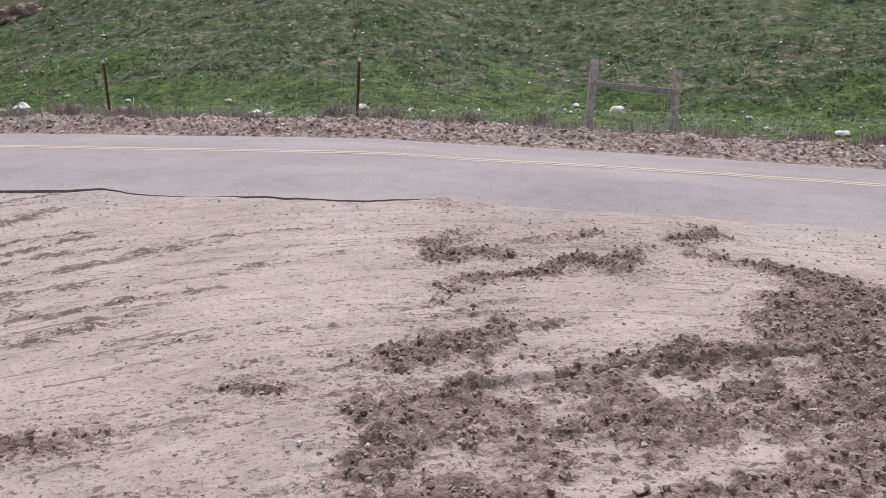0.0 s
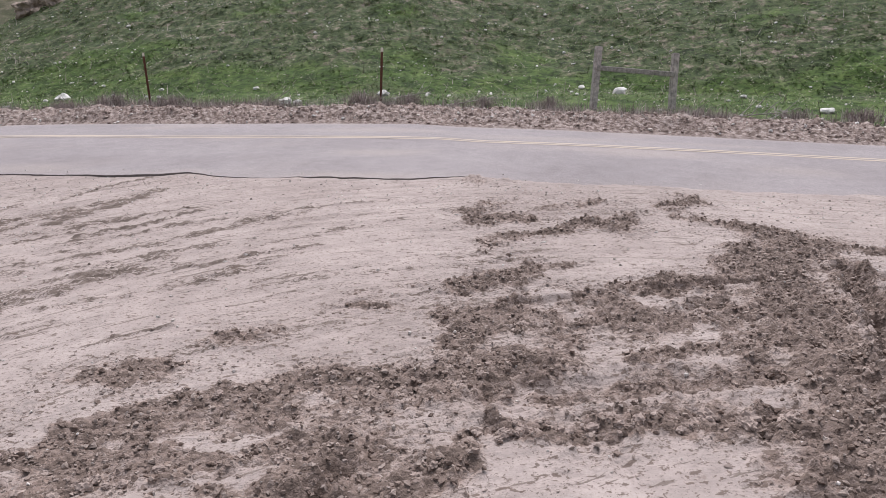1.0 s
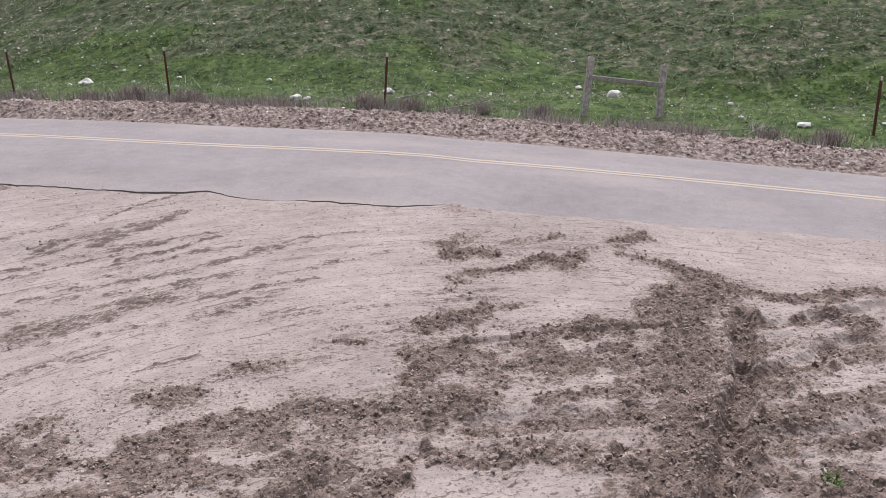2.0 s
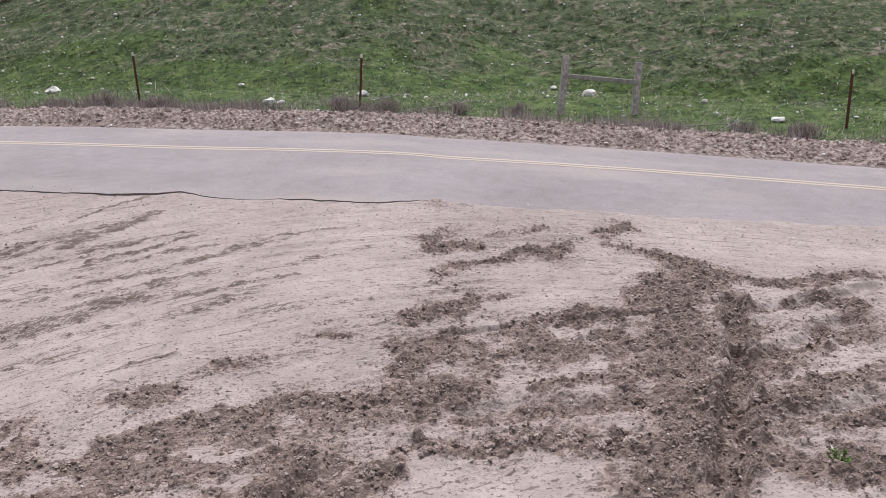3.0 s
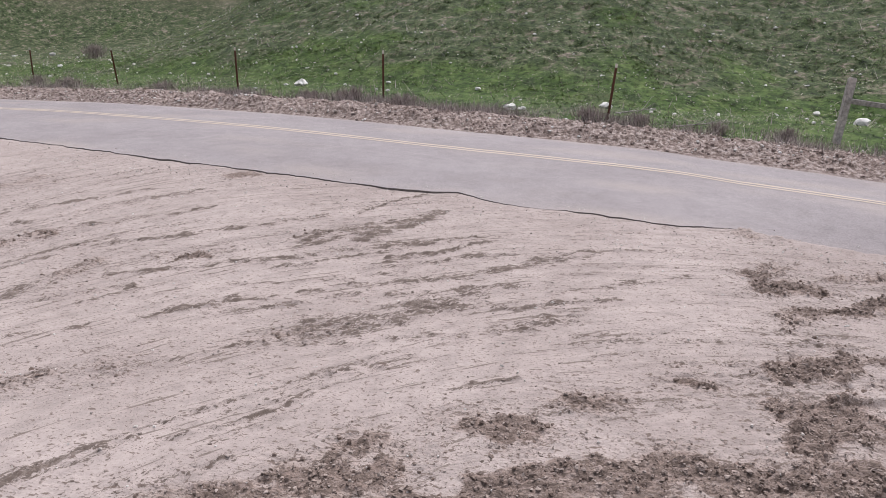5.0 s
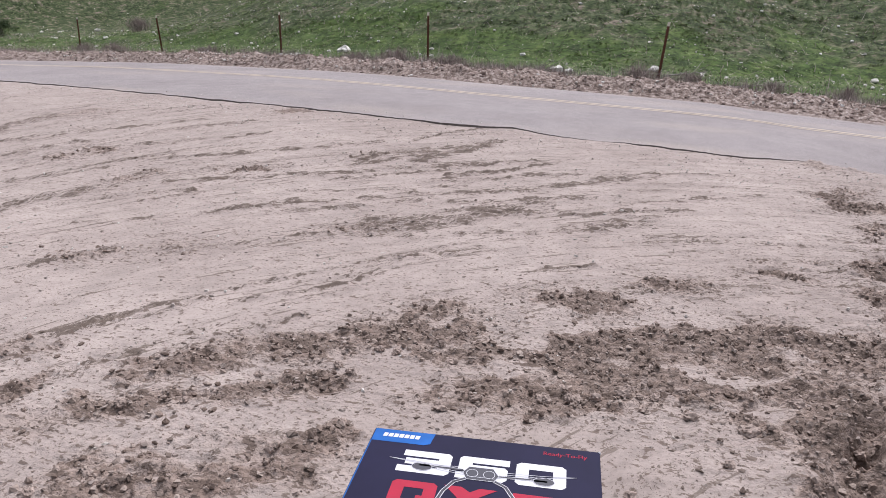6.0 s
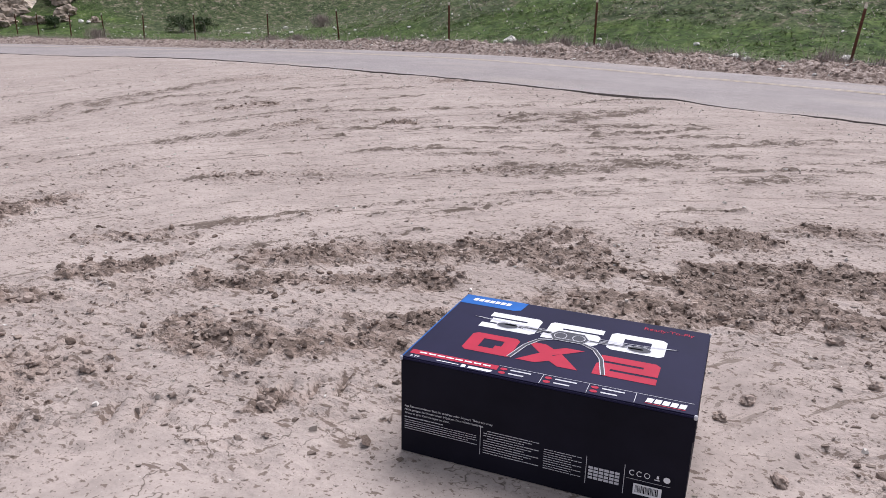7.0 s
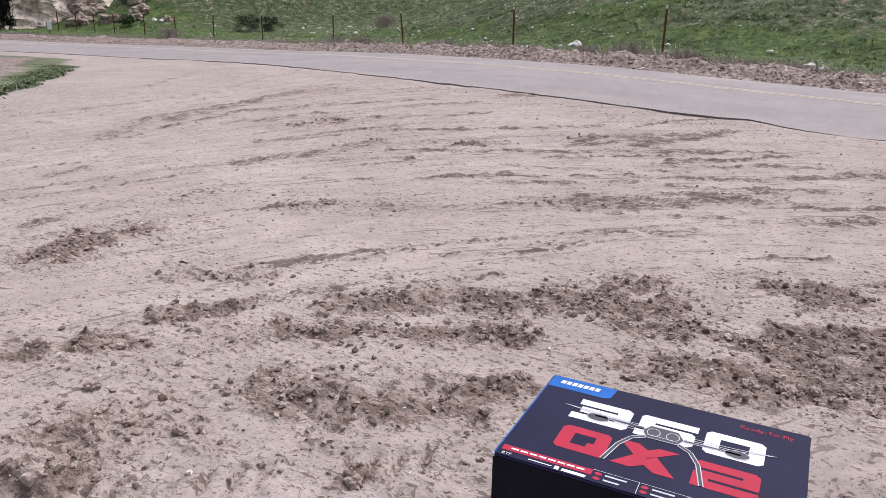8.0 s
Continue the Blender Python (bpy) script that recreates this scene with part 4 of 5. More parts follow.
    for row in ([(0.069, 0.130), (0.158, 0.143), (0.250, 0.138)], [(0.069, 0.130), (0.160, 0.136), (0.250, 0.146)], [(0.372, 0.150), (0.460, 0.146), (0.542, 0.128)],
                [(0.372, 0.142), (0.460, 0.138), (0.542, 0.128)], [(0.184, 0.151), (0.266, 0.160)], [(0.184, 0.158), (0.266, 0.168)], [(0.350, 0.166), (0.438, 0.160)],
                [(0.350, 0.158), (0.438, 0.153)], oval(0.158, 0.155, 0.026, 0.016), oval(0.462, 0.160, 0.026, 0.016), oval(0.286, 0.158, 0.014, 0.016), oval(0.328, 0.158, 0.014, 0.016),
                [(0.262, 0.158), (0.276, 0.132), (0.336, 0.132), (0.352, 0.160), (0.342, 0.184), (0.274, 0.184), (0.262, 0.158)], [(0.274, 0.172), (0.342, 0.172)]):
        ink += stroke(row, 0.0017)
    sheet("line_drawing", ink, GREY_INK, lid, top, "pale line drawing", 0.0009)
    for pts in ([(0.272, 0.182), (0.246, 0.200), (0.226, 0.240), (0.210, 0.312)], [(0.344, 0.182), (0.372, 0.200), (0.394, 0.240), (0.411, 0.312)]):
        sheet("drawing_leg", stroke(pts, 0.0105), GREY_INK, lid, top, "pale drawn leg", 0.0007)
        sheet("drawing_leg_fill", stroke(pts, 0.0065), DARK_INK, lid, top, "dark drawn leg", 0.0010)
    lettering("small_print", "Ready-To-Fly", 0.021, RED_INK, lid, Matrix.Translation((0.455, BD - 0.041, BH + 0.0008)), "red printed words")
    sheet("banner", [bar(0.010, 0.360, 0.206, 0.3795)], RED_INK, lid, top, "red printed banner")
    sheet("banner_words", [bar(0.03 + 0.0205 * k, 0.367, 0.0465 + 0.0205 * k, 0.3725) for k in range(8)], WHITE_INK, lid, top, "small white print", 0.0006)
    lettering("small_print", "RTF", 0.013, WHITE_INK, lid, Matrix.Translation((0.016, BD - 0.3955, BH + 0.0008)), "white printed letters")
    sheet("small_mark", [bar(0.132, 0.384, 0.142, 0.396), bar(0.147, 0.386, 0.197, 0.3955, 0.002), bar(0.075, 0.388, 0.126, 0.391)], WHITE_INK, lid, top, "small white print")
    for rule in (bar(0.206, 0.3575, 0.594, 0.3586), bar(0.300, 0.3586, 0.3012, 0.398), bar(0.394, 0.3586, 0.3952, 0.398), bar(0.486, 0.3586, 0.4872, 0.398)):
        sheet("rule", [rule], GREY_INK, lid, top, "thin grey rule")
    for k in range(6):
        u, v = 0.219 + 0.094 * (k // 2), 0.3665 + 0.0165 * (k % 2)
        sheet("icon", [oval(u, v + 0.003, 0.0075, 0.0055)[:-1]], RED_INK, lid, top, "small red printed icon")
        sheet("icon_words", [bar(u + 0.014, v, u + 0.058 - 0.012 * (k % 2), v + 0.005)], GREY_INK, lid, top, "small grey print")
    sheet("maker_mark", [bar(0.506 + 0.0152 * k, 0.369, 0.5185 + 0.0152 * k, 0.3865, 0.003) for k in range(5)], WHITE_INK, lid, top, "white printed mark")
    sheet("maker_rule", [bar(0.506, 0.3895, 0.580, 0.3915)], RED_INK, lid, top, "thin red rule")
    # print on the front: u to the right, v up
    front = Matrix.Translation((0, -0.0046, 0)) @ Matrix.Rotation(radians(90), 4, "X")
    rows = ("Age Recommendation: Not for children under 14 years. This is not a toy.", "Nicht geeignet f\u00fcr Kinder unter 14 Jahren. Dies ist kein Spielzeug.",
            "14 ans et plus. Ceci n'est pas un jouet.")
    for k, words in enumerate(rows):
        lettering("warning_line", words, 0.0068, WHITE_INK, body, front @ Matrix.Translation((0.010, 0.114 - 0.0085 * k, 0)), "white printed warning")
    fine = [bar(0.010, 0.088 - 0.0 * k, 0.100, 0.0915) for k in range(1)]
    fine += [bar(0.010, 0.0815 - 0.0052 * k, 0.178 - 0.02 * (k == 3), 0.0837 - 0.0052 * k) for k in range(5)]
    fine += [bar(0.192 + 0.008 * (k in (0, 3)), 0.098 - 0.0058 * k, 0.312 - 0.016 * (k % 3), 0.1006 - 0.0058 * k) for k in range(10)]
    fine += [bar(0.322, 0.088 - 0.0054 * k, 0.400 - 0.02 * (k % 2), 0.0902 - 0.0054 * k) for k in range(9)]
    random.seed(9)
    words = []
    for shape in fine:
        u, end, v0, v1 = shape[0][0], shape[1][0], shape[0][1], shape[0][1] + (shape[2][1] - shape[0][1]) * 0.7
        while u < end - 0.002:
            w = min(random.uniform(0.003, 0.011), end - u)
            words.append(bar(u, v0, u + w, v1))
            u += w + 0.0014
    tagged(sheet("fine_print", words, GREY_INK, body, front, "small grey print"), kind="stuff")
    for rule in (bar(0.1845, 0.040, 0.1857, 0.108), bar(0.4085, 0.034, 0.4097, 0.097), bar(0.4835, 0.032, 0.4847, 0.097), bar(0.488, 0.069, 0.572, 0.0698)):
        sheet("rule", [rule], GREY_INK, body, front, "thin grey rule")
    sheet("size_table", [bar(0.414 + 0.0105 * i, 0.047 + 0.0076 * j, 0.4228 + 0.0105 * i, 0.0525 + 0.0076 * j) for i in range(6) for j in range(4)], GREY_INK, body, front, "small printed table")
    sheet("approval_mark", stroke(oval(0.4985, 0.083, 0.005, 0.0055, 10, 0.8, 5.5), 0.0016) + stroke(oval(0.5125, 0.083, 0.005, 0.0055, 10, 0.8, 5.5), 0.0016)
          + stroke(oval(0.527, 0.083, 0.005, 0.0055, 12), 0.0014) + [bar(0.541, 0.0775, 0.551, 0.0795), bar(0.545, 0.0815, 0.549, 0.088)], WHITE_INK, body, front, "small white approval signs")
    sheet("round_mark", [oval(0.564, 0.083, 0.0065, 0.0065)[:-1]], WHITE_INK, body, front, "round white sign")
    code = sheet("barcode_label", [bar(0.503, 0.037, 0.557, 0.061)], WHITE_INK, body, front, "white barcode label")
    random.seed(4)
    u, stripes = 0.507, []
    while u < 0.551:
        w = random.choice((0.0009, 0.0014, 0.002))
        stripes.append(bar(u, 0.042, u + w, 0.058))
        u += w + random.choice((0.0009, 0.0013))
    sheet("barcode", stripes, BLACK_CARD, code, front @ Matrix.Translation((0, 0, 0.0004)), "black bars")


build_carton()


# ---------------------------------------------------------------- fence
def ground_at(x, y):
    return float(ground_height(np.array([x]), np.array([y]))[0])


def t_post(x, y, lean=(0, 0), height=1.2):
    post = new("t_post")
    post.matrix_world = pose(x, y, ground_at(x, y) - 0.04, lean[0], lean[1], random.uniform(-20, 20))
    bm = block(0.050, 0.010, height, (0, 0, height / 2))
    stem = block(0.010, 0.04, height, (0, 0.025, height / 2))
    me = bpy.data.meshes.new("tmp")
    stem.to_mesh(me)
    stem.free()
    bm.from_mesh(me)
    bpy.data.meshes.remove(me)
    part("shaft", bm, RUST, post)
    tip = block(0.050, 0.014, 0.08, (0, 0, height + 0.012 - 0.04), 0.001)
    part("tip", tip, TIP, post, "white painted tip")
    return tagged(post, "rusty steel fence post with a white tip in dry weeds", "fence post", "posts of the roadside fence")


POSTS = [(-2.94, 16.10, (0, 0)), (2.16, 13.80, (0, 5)), (-7.50, 18.35, (0, -1)), (-13.1, 21.9, (0, -5)), (-17.8, 24.3, (0, 0)), (-22.9, 25.95, (0, -1)),
         (-26.6, 26.7, (0, 2)), (-29.7, 27.3, (0, -3)), (-32.6, 27.85, (0, 1)), (-35.4, 28.25, (0, 0)), (-37.3, 28.5, (0, -2)), (-39.2, 28.75, (0, 2)),
         (-41.0, 28.9, (0, 0)), (11.95, 11.5, (0, -2))]
for px, py, lean in POSTS:
    t_post(px, py, lean)


def brace():
    br = new("fence_brace")
    br.matrix_world = pose(6.50, 13.42, ground_at(6.50, 13.42), 0, 0, 0)
    dx, dy = 1.70, 0.04
    dz = ground_at(6.50 + dx, 13.42 + dy) - ground_at(6.50, 13.42)
    dz -= 0.12
    for k, (ox, oy, oz, tilt) in enumerate(((0, 0, 0, 5), (dx, dy, dz, 2))):
        bm = block(0.13, 0.13, 1.42, (0, 0, 0.54), 0.015, 2)
        bmesh.ops.transform(bm, matrix=pose(ox, oy, oz, 0, tilt, 8), verts=bm.verts)
        part("post", bm, POST_WOOD, br)
    bm = block(math.hypot(dx, dy), 0.09, 0.10, (math.hypot(dx, dy) / 2, 0, 0), 0.01)
    bmesh.ops.transform(bm, matrix=pose(0.05, -0.02, 0.82, 0, -math.degrees(math.atan2(dz, dx)), math.degrees(math.atan2(dy, dx))), verts=bm.verts)
    part("rail", bm, WOOD, br)
    tagged(br, "weathered grey timber fence brace with two posts and a rail", "fence")


brace()


# ---------------------------------------------------------------- hillside stones and bushes
def lump(size, squash=0.6, rough=0.25, seed=0, detail=3):
    """An uneven stone, its foot a little in the ground."""
    bm = bmesh.new()
    bmesh.ops.create_icosphere(bm, subdivisions=detail, radius=0.5)
    off = Vector((seed * 7.3, seed * 3.1, seed * 1.7))
    for v in bm.verts:
        n = noise.noise(v.co * 2.3 + off) + 0.5 * noise.noise(v.co * 5.5 + off) + 0.25 * noise.noise(v.co * 12 + off)
        v.co = v.co * (1 + rough * 1.6 * n)
        v.co.z *= squash
    bmesh.ops.scale(bm, vec=(size, size * 0.8, size), verts=bm.verts)
    return bm


def stone(x, y, size, seed, squash=0.55):
    me = bpy.data.meshes.new("white_rock")
    bm = lump(size, squash, 0.3, seed, 2)
    bm.to_mesh(me)
    bm.free()
    me.materials.append(WHITE_STONE)
    ob = new("white_rock", me)
    ob.matrix_world = pose(x, y, ground_at(x, y) + size * squash * 0.22, 0, 0, seed * 47)
    big = "large" if size > 0.3 else "small"
    return tagged(ob, big + " pale limestone rock lying in the grass", "rock", "pale rocks on the hillside")


ROCKS_BY_FENCE = [(-6.0, 19.4, 0.48), (-6.5, 19.5, 0.18), (0.13, 15.20, 0.38), (0.40, 15.11, 0.22), (-0.80, 17.95, 0.20), (2.31, 15.85, 0.38), (3.35, 15.9, 0.14), (8.05, 16.2, 0.42),
                  (7.40, 17.2, 0.26), (10.6, 15.0, 0.20), (10.1, 13.4, 0.16), (11.0, 12.4, 0.36), (-4.68, 19.22, 0.14), (-3.17, 17.82, 0.15), (7.87, 13.24, 0.11)]
ROCKS_UPHILL = [(-19.5, 28.5, 0.28), (-17.5, 29.0, 0.16), (-15.28, 26.97, 0.18), (-12.40, 24.19, 0.15), (-11.73, 24.74, 0.18), (-10.35, 22.88, 0.17), (-5.28, 20.47, 0.17), (-3.41, 19.12, 0.16),
                (5.87, 22.42, 0.14), (-18.09, 25.69, 0.17), (-21.28, 32.59, 0.17), (13.91, 25.16, 0.22), (6.86, 16.18, 0.12), (6.13, 23.29, 0.15), (-6.11, 26.77, 0.19), (-15.35, 35.02, 0.2),
                (-15.8, 37.0, 0.2), (-37.79, 33.33, 0.5), (-37.00, 33.15, 0.36), (-27.74, 40.19, 0.42), (-29.13, 38.78, 0.28), (-29.42, 37.56, 0.3), (-23.0, 30.0, 0.25)]
for k, (px, py, size) in enumerate(ROCKS_BY_FENCE + ROCKS_UPHILL):
    stone(px, py, size * 0.85, k + 1)


def outcrop(x, y, size, seed):
    me = bpy.data.meshes.new("rock_outcrop")
    bm = lump(size, 0.6, 0.45, seed, 4)
    bm.to_mesh(me)
    bm.free()
    me.materials.append(OUTCROP)
    ob = new("rock_outcrop", me)
    ob.matrix_world = pose(x, y, float(level(np.array([x]), np.array([y]))[0]) + size * 0.04, 0, 0, seed * 31)
    tagged(ob, "weathered brown sandstone outcrop on the grassy hill", "rock", "outcrops on the hillside")


outcrop(-12.6, 35.4, 1.5, 3)
outcrop(-11.4, 34.9, 1.0, 5)
outcrop(3.1, 28.9, 0.9, 8)
outcrop(14.6, 27.0, 0.8, 9)
for px, py, size, k in ((-42.0, 31.3, 1.7, 11), (-40.1, 31.9, 1.3, 12), (-43.2, 33.0, 2.0, 13), (-38.8, 32.8, 1.0, 14), (-39.8, 34.2, 1.5, 15), (-37.2, 33.8, 0.8, 16), (-41.5, 35.4, 1.8, 17)):
    outcrop(px, py, size, k)


def build_cliff():
    """A tall sandstone face at the foot of the far slope."""
    n, m = 110, 80
    u, w = np.meshgrid(np.linspace(0, 1, n), np.linspace(0, 1, m))
    ledge = np.abs(perlin(u * 5, w * 11, 85)) * 0.7 + np.abs(perlin(u * 14, w * 22, 86)) * 0.35
    x = -47.0 + 6.5 * u + 0.9 * fbm(u * 3, w * 3, 4, 81) - 1.0 * w - 0.5 * ledge
    y = 27.6 + 6.2 * u + 2.6 * w + 0.8 * fbm(u * 4 + 7, w * 5, 4, 83) + 0.9 * ledge
    z = -1.5 + 8.5 * w * (0.36 + 0.64 * smooth(0.0, 0.8, 1 - u)) + 0.15 * fbm(u * 8, w * 8, 2, 84)
    y = y + 0.35 * np.abs(perlin(u * 30, w * 34, 87)) + 0.2 * np.abs(perlin(u * 55, w * 40, 88))
    i = (np.arange(m - 1)[:, None] * n + np.arange(n - 1)[None, :]).ravel()
    me = mesh_of("rock_cliff", np.stack([x, y, z], -1).reshape(-1, 3), np.stack([i, i + 1, i + n + 1, i + n], -1), CLIFF)
    tagged(new("rock_cliff", me), "tall creamy sandstone cliff at the foot of a slope", "cliff", kind="structure")


build_cliff()


# ---------------------------------------------------------------- plants
rng = np.random.default_rng(7)


def blades(roots, height, width, lean, turn):
    """Three-cornered blades: arrays of roots (n, 3), height, width, lean and turn."""
    side = np.stack([np.cos(turn), np.sin(turn), np.zeros_like(turn)], -1)
    fall = np.stack([-np.sin(turn), np.cos(turn), np.zeros_like(turn)], -1)
    tip = roots + fall * (height * np.sin(lean))[:, None] + np.stack([0 * height, 0 * height, height * np.cos(lean)], -1)
    v = np.stack([roots - side * width[:, None] / 2, roots + side * width[:, None] / 2, tip], 1)
    return v.reshape(-1, 3)


def blade_mesh(name, v, mat):
    return mesh_of(name, v, np.arange(len(v)).reshape(-1, 3), mat)


def strewn(n, x0, x1, y0, y1, keep):
    """Random places in a stretch of the plan, kept by a chance function."""
    x, y = rng.uniform(x0, x1, n), rng.uniform(y0, y1, n)
    ok = rng.uniform(0, 1, n) < keep(x, y)
    return x[ok], y[ok]


def bank_height(x, y):
    """The ground beyond the road."""
    return level(x, y) + berm(x, y) * (0.14 + 0.16 * fbm(x * 1.1, y * 1.1, 3, 51))


def tufts(x, y, per, spread, h0, h1, w0, w1, lean=0.7, lean_from=0.0):
    x = np.repeat(x, per) + rng.normal(0, spread, len(x) * per)
    y = np.repeat(y, per) + rng.normal(0, spread, len(y) * per)
    z = bank_height(x, y) - 0.01
    n = len(x)
    return blades(np.stack([x, y, z], -1), rng.uniform(h0, h1, n), rng.uniform(w0, w1, n), rng.uniform(lean_from, lean, n), rng.uniform(0, 2 * math.pi, n))


def hill_chance(x, y):
    d = y - bank_top(x)
    patch = 0.55 + 0.9 * fbm(x * 0.35, y * 0.35, 3, 91)
    return smooth(-0.2, 0.8, d) * np.clip(patch, 0.12, 1) * np.clip(1.25 - 0.022 * np.maximum(d, 0), 0.25, 1)


def build_grass():
    gx, gy = strewn(85000, -24, 20, 9, 40, hill_chance)
    near = tufts(gx, gy, 10, 0.07, 0.04, 0.12, 0.014, 0.034, 1.50, 0.95)
    gx, gy = strewn(26000, -48, -8, 14, 52, lambda x, y: hill_chance(x, y) * (1 - 0.8 * scrub_cover(x, y)))
    far = tufts(gx, gy, 5, 0.14, 0.05, 0.14, 0.03, 0.07, 1.52, 1.05)
    gx, gy = strewn(60000, -20, -7, 0, 9, lambda x, y: smooth(-0.1, 0.15, bed_inside(x, y)) * (1 - smooth(0.5, 0.9, bed_inside(x, y))))
    bed = tufts(gx, gy, 8, 0.06, 0.03, 0.08, 0.025, 0.05, 1.45, 0.9)
    v = np.concatenate([near, far])
    tagged(new("hill_grass", blade_mesh("hill_grass", v, GRASS)), "short green spring grass covering the hillside", "grass", kind="stuff")
    tagged(new("bed_weeds", blade_mesh("bed_weeds", bed, BED_LEAF)), "low dull green weeds rimming a bed of bare soil", "weeds", kind="stuff")
    # dead stems lying in the grass
    gx, gy = strewn(24000, -30, 20, 8, 38, lambda x, y: hill_chance(x, y) * 0.6)
    n = len(gx)
    v = blades(np.stack([gx, gy, ground_height(gx, gy) + 0.03], -1), rng.uniform(0.10, 0.55, n), rng.uniform(0.008, 0.018, n), rng.uniform(0.7, 1.45, n), rng.uniform(0, 6.3, n))
    tagged(new("dead_stems", blade_mesh("dead_stems", v, STRAW)), "pale dead stems lying in the grass", "dry grass", kind="stuff")


build_grass()


def build_weeds():
    n = 26000
    gx = rng.uniform(-36, 16, n)
    gy = bank_top(gx) + rng.normal(0.0, 0.5, n)
    ok = rng.uniform(0, 1, n) < np.clip(0.02 + 1.5 * fbm(gx * 0.6, gy * 0.6, 3, 95), 0.02, 0.7)
    v = tufts(gx[ok], gy[ok], 9, 0.16, 0.06, 0.32, 0.006, 0.014, 1.25)
    tagged(new("roadside_weeds", blade_mesh("roadside_weeds", v, STRAW)), "dry grey-brown weeds along the fence line", "weeds", kind="stuff")


build_weeds()
TWIG = by_piece("dry_twigs", ((0.0, (0.19, 0.150, 0.142)), (0.5, (0.33, 0.27, 0.252)), (1.0, (0.52, 0.44, 0.405))), 0.9, 0.1)
LEAF = by_piece("bush_leaves", ((0.0, (0.02, 0.035, 0.014)), (0.5, (0.05, 0.08, 0.03)), (1.0, (0.10, 0.14, 0.06))), 0.7, 0.2)
DARK_LEAF = by_piece("dark_leaves", ((0.0, (0.008, 0.010, 0.007)), (0.6, (0.022, 0.028, 0.016)), (1.0, (0.05, 0.055, 0.03))), 0.8, 0.2)


def twig_bush(x, y, wide, high, seed, label="dry leafless twiggy bush on the spoil bank"):
    """Forked twigs from one root."""
    r = np.random.default_rng(seed)
    n = int(130 * max(0.6, wide))
    root = np.stack([r.normal(0, wide * 0.13, n), r.normal(0, wide * 0.10, n), np.zeros(n)], -1)
    turn = r.uniform(0, 2 * math.pi, n)
    v = [blades(root, r.uniform(0.5, 1.0, n) * high, r.uniform(0.008, 0.018, n), r.uniform(0.0, math.atan(wide / (2 * high)) + 0.25, n), turn)]
    tips = v[0].reshape(-1, 3, 3)[:, 2] * 0.6 + root * 0.4
    for _ in range(4):
        v.append(blades(tips + r.normal(0, 0.02, tips.shape), r.uniform(0.2, 0.5, n) * high, r.uniform(0.005, 0.012, n), r.uniform(0.1, 1.2, n), r.uniform(0, 2 * math.pi, n)))
    ob = new("dry_bush", blade_mesh("dry_bush", np.concatenate(v), TWIG))
    ob.matrix_world = pose(x, y, ground_at(x, y) - 0.02)
    tagged(ob, label, "bush", "dry bushes along the road")


BUSHES = [(-3.61, 15.65, 1.3, 0.5), (-4.67, 15.89, 1.0, 0.35), (-2.24, 15.03, 1.0, 0.4), (1.79, 13.53, 0.9, 0.5), (2.74, 13.44, 0.9, 0.4), (10.32, 10.41, 1.1, 0.45), (9.29, 10.76, 0.9, 0.35),
          (-28.25, 25.4, 1.7, 0.7), (-14.0, 20.6, 1.4, 0.5), (5.47, 13.10, 0.9, 0.35), (-9.85, 18.7, 1.1, 0.4), (4.21, 13.15, 0.8, 0.35), (-20.0, 32.0, 1.8, 0.9), (-16.2, 22.2, 1.3, 0.45)]
for k, (px, py, wide, high) in enumerate(BUSHES):
    twig_bush(px, py, wide, high, 100 + k)


def leaf_bush(x, y, wide, high, seed, mat, name, label, n=2600, leaf=0.07):
    """Stems and many small leaves in uneven clumps."""
    r = np.random.default_rng(seed)
    thing = new(name)
    thing.matrix_world = pose(x, y, ground_at(x, y) - 0.03)
    k = 24
    turn = r.uniform(0, 6.3, k)
    stems = blades(np.zeros((k, 3)), r.uniform(0.5, 0.9, k) * high, np.full(k, 0.04), r.uniform(0, 0.7, k), turn)
    tagged(new("stems", blade_mesh("stems", stems, WOOD))).parent = thing
    c = np.stack([r.normal(0, 0.24, k) * wide, r.normal(0, 0.20, k) * wide, r.uniform(0.15, 0.85, k) * high], -1)
    pick = r.integers(0, k, n)
    p = c[pick] + r.normal(0, 1, (n, 3)) * np.array([wide, wide, high]) * 0.085
    p[:, 2] = np.maximum(p[:, 2], 0.03)
    leaves = blades(p, r.uniform(0.6, 1.4, n) * leaf, r.uniform(0.5, 1.0, n) * leaf, r.uniform(0.2, 1.5, n), r.uniform(0, 6.3, n))
    tagged(new("leaves", blade_mesh("leaves", leaves, mat))).parent = thing
    tagged(thing, label, "bush" if high < 2 else "tree")


leaf_bush(-30.1, 33.4, 1.9, 1.1, 5, LEAF, "green_bush", "rounded green bush in the meadow behind the fence")
leaf_bush(-29.4, 34.4, 1.3, 0.9, 6, LEAF, "green_bush", "small green bush in the meadow behind the fence")
leaf_bush(-37.8, 31.4, 1.3, 0.7, 7, LEAF, "green_bush", "low dark green bush behind the fence")
leaf_bush(-43.9, 27.4, 1.3, 3.1, 8, DARK_LEAF, "dark_tree", "dark evergreen tree in front of a sandstone cliff", 6000, 0.13)
leaf_bush(-44.8, 26.4, 1.5, 2.1, 9, DARK_LEAF, "dark_tree", "low dark evergreen in front of a sandstone cliff", 3500, 0.13)


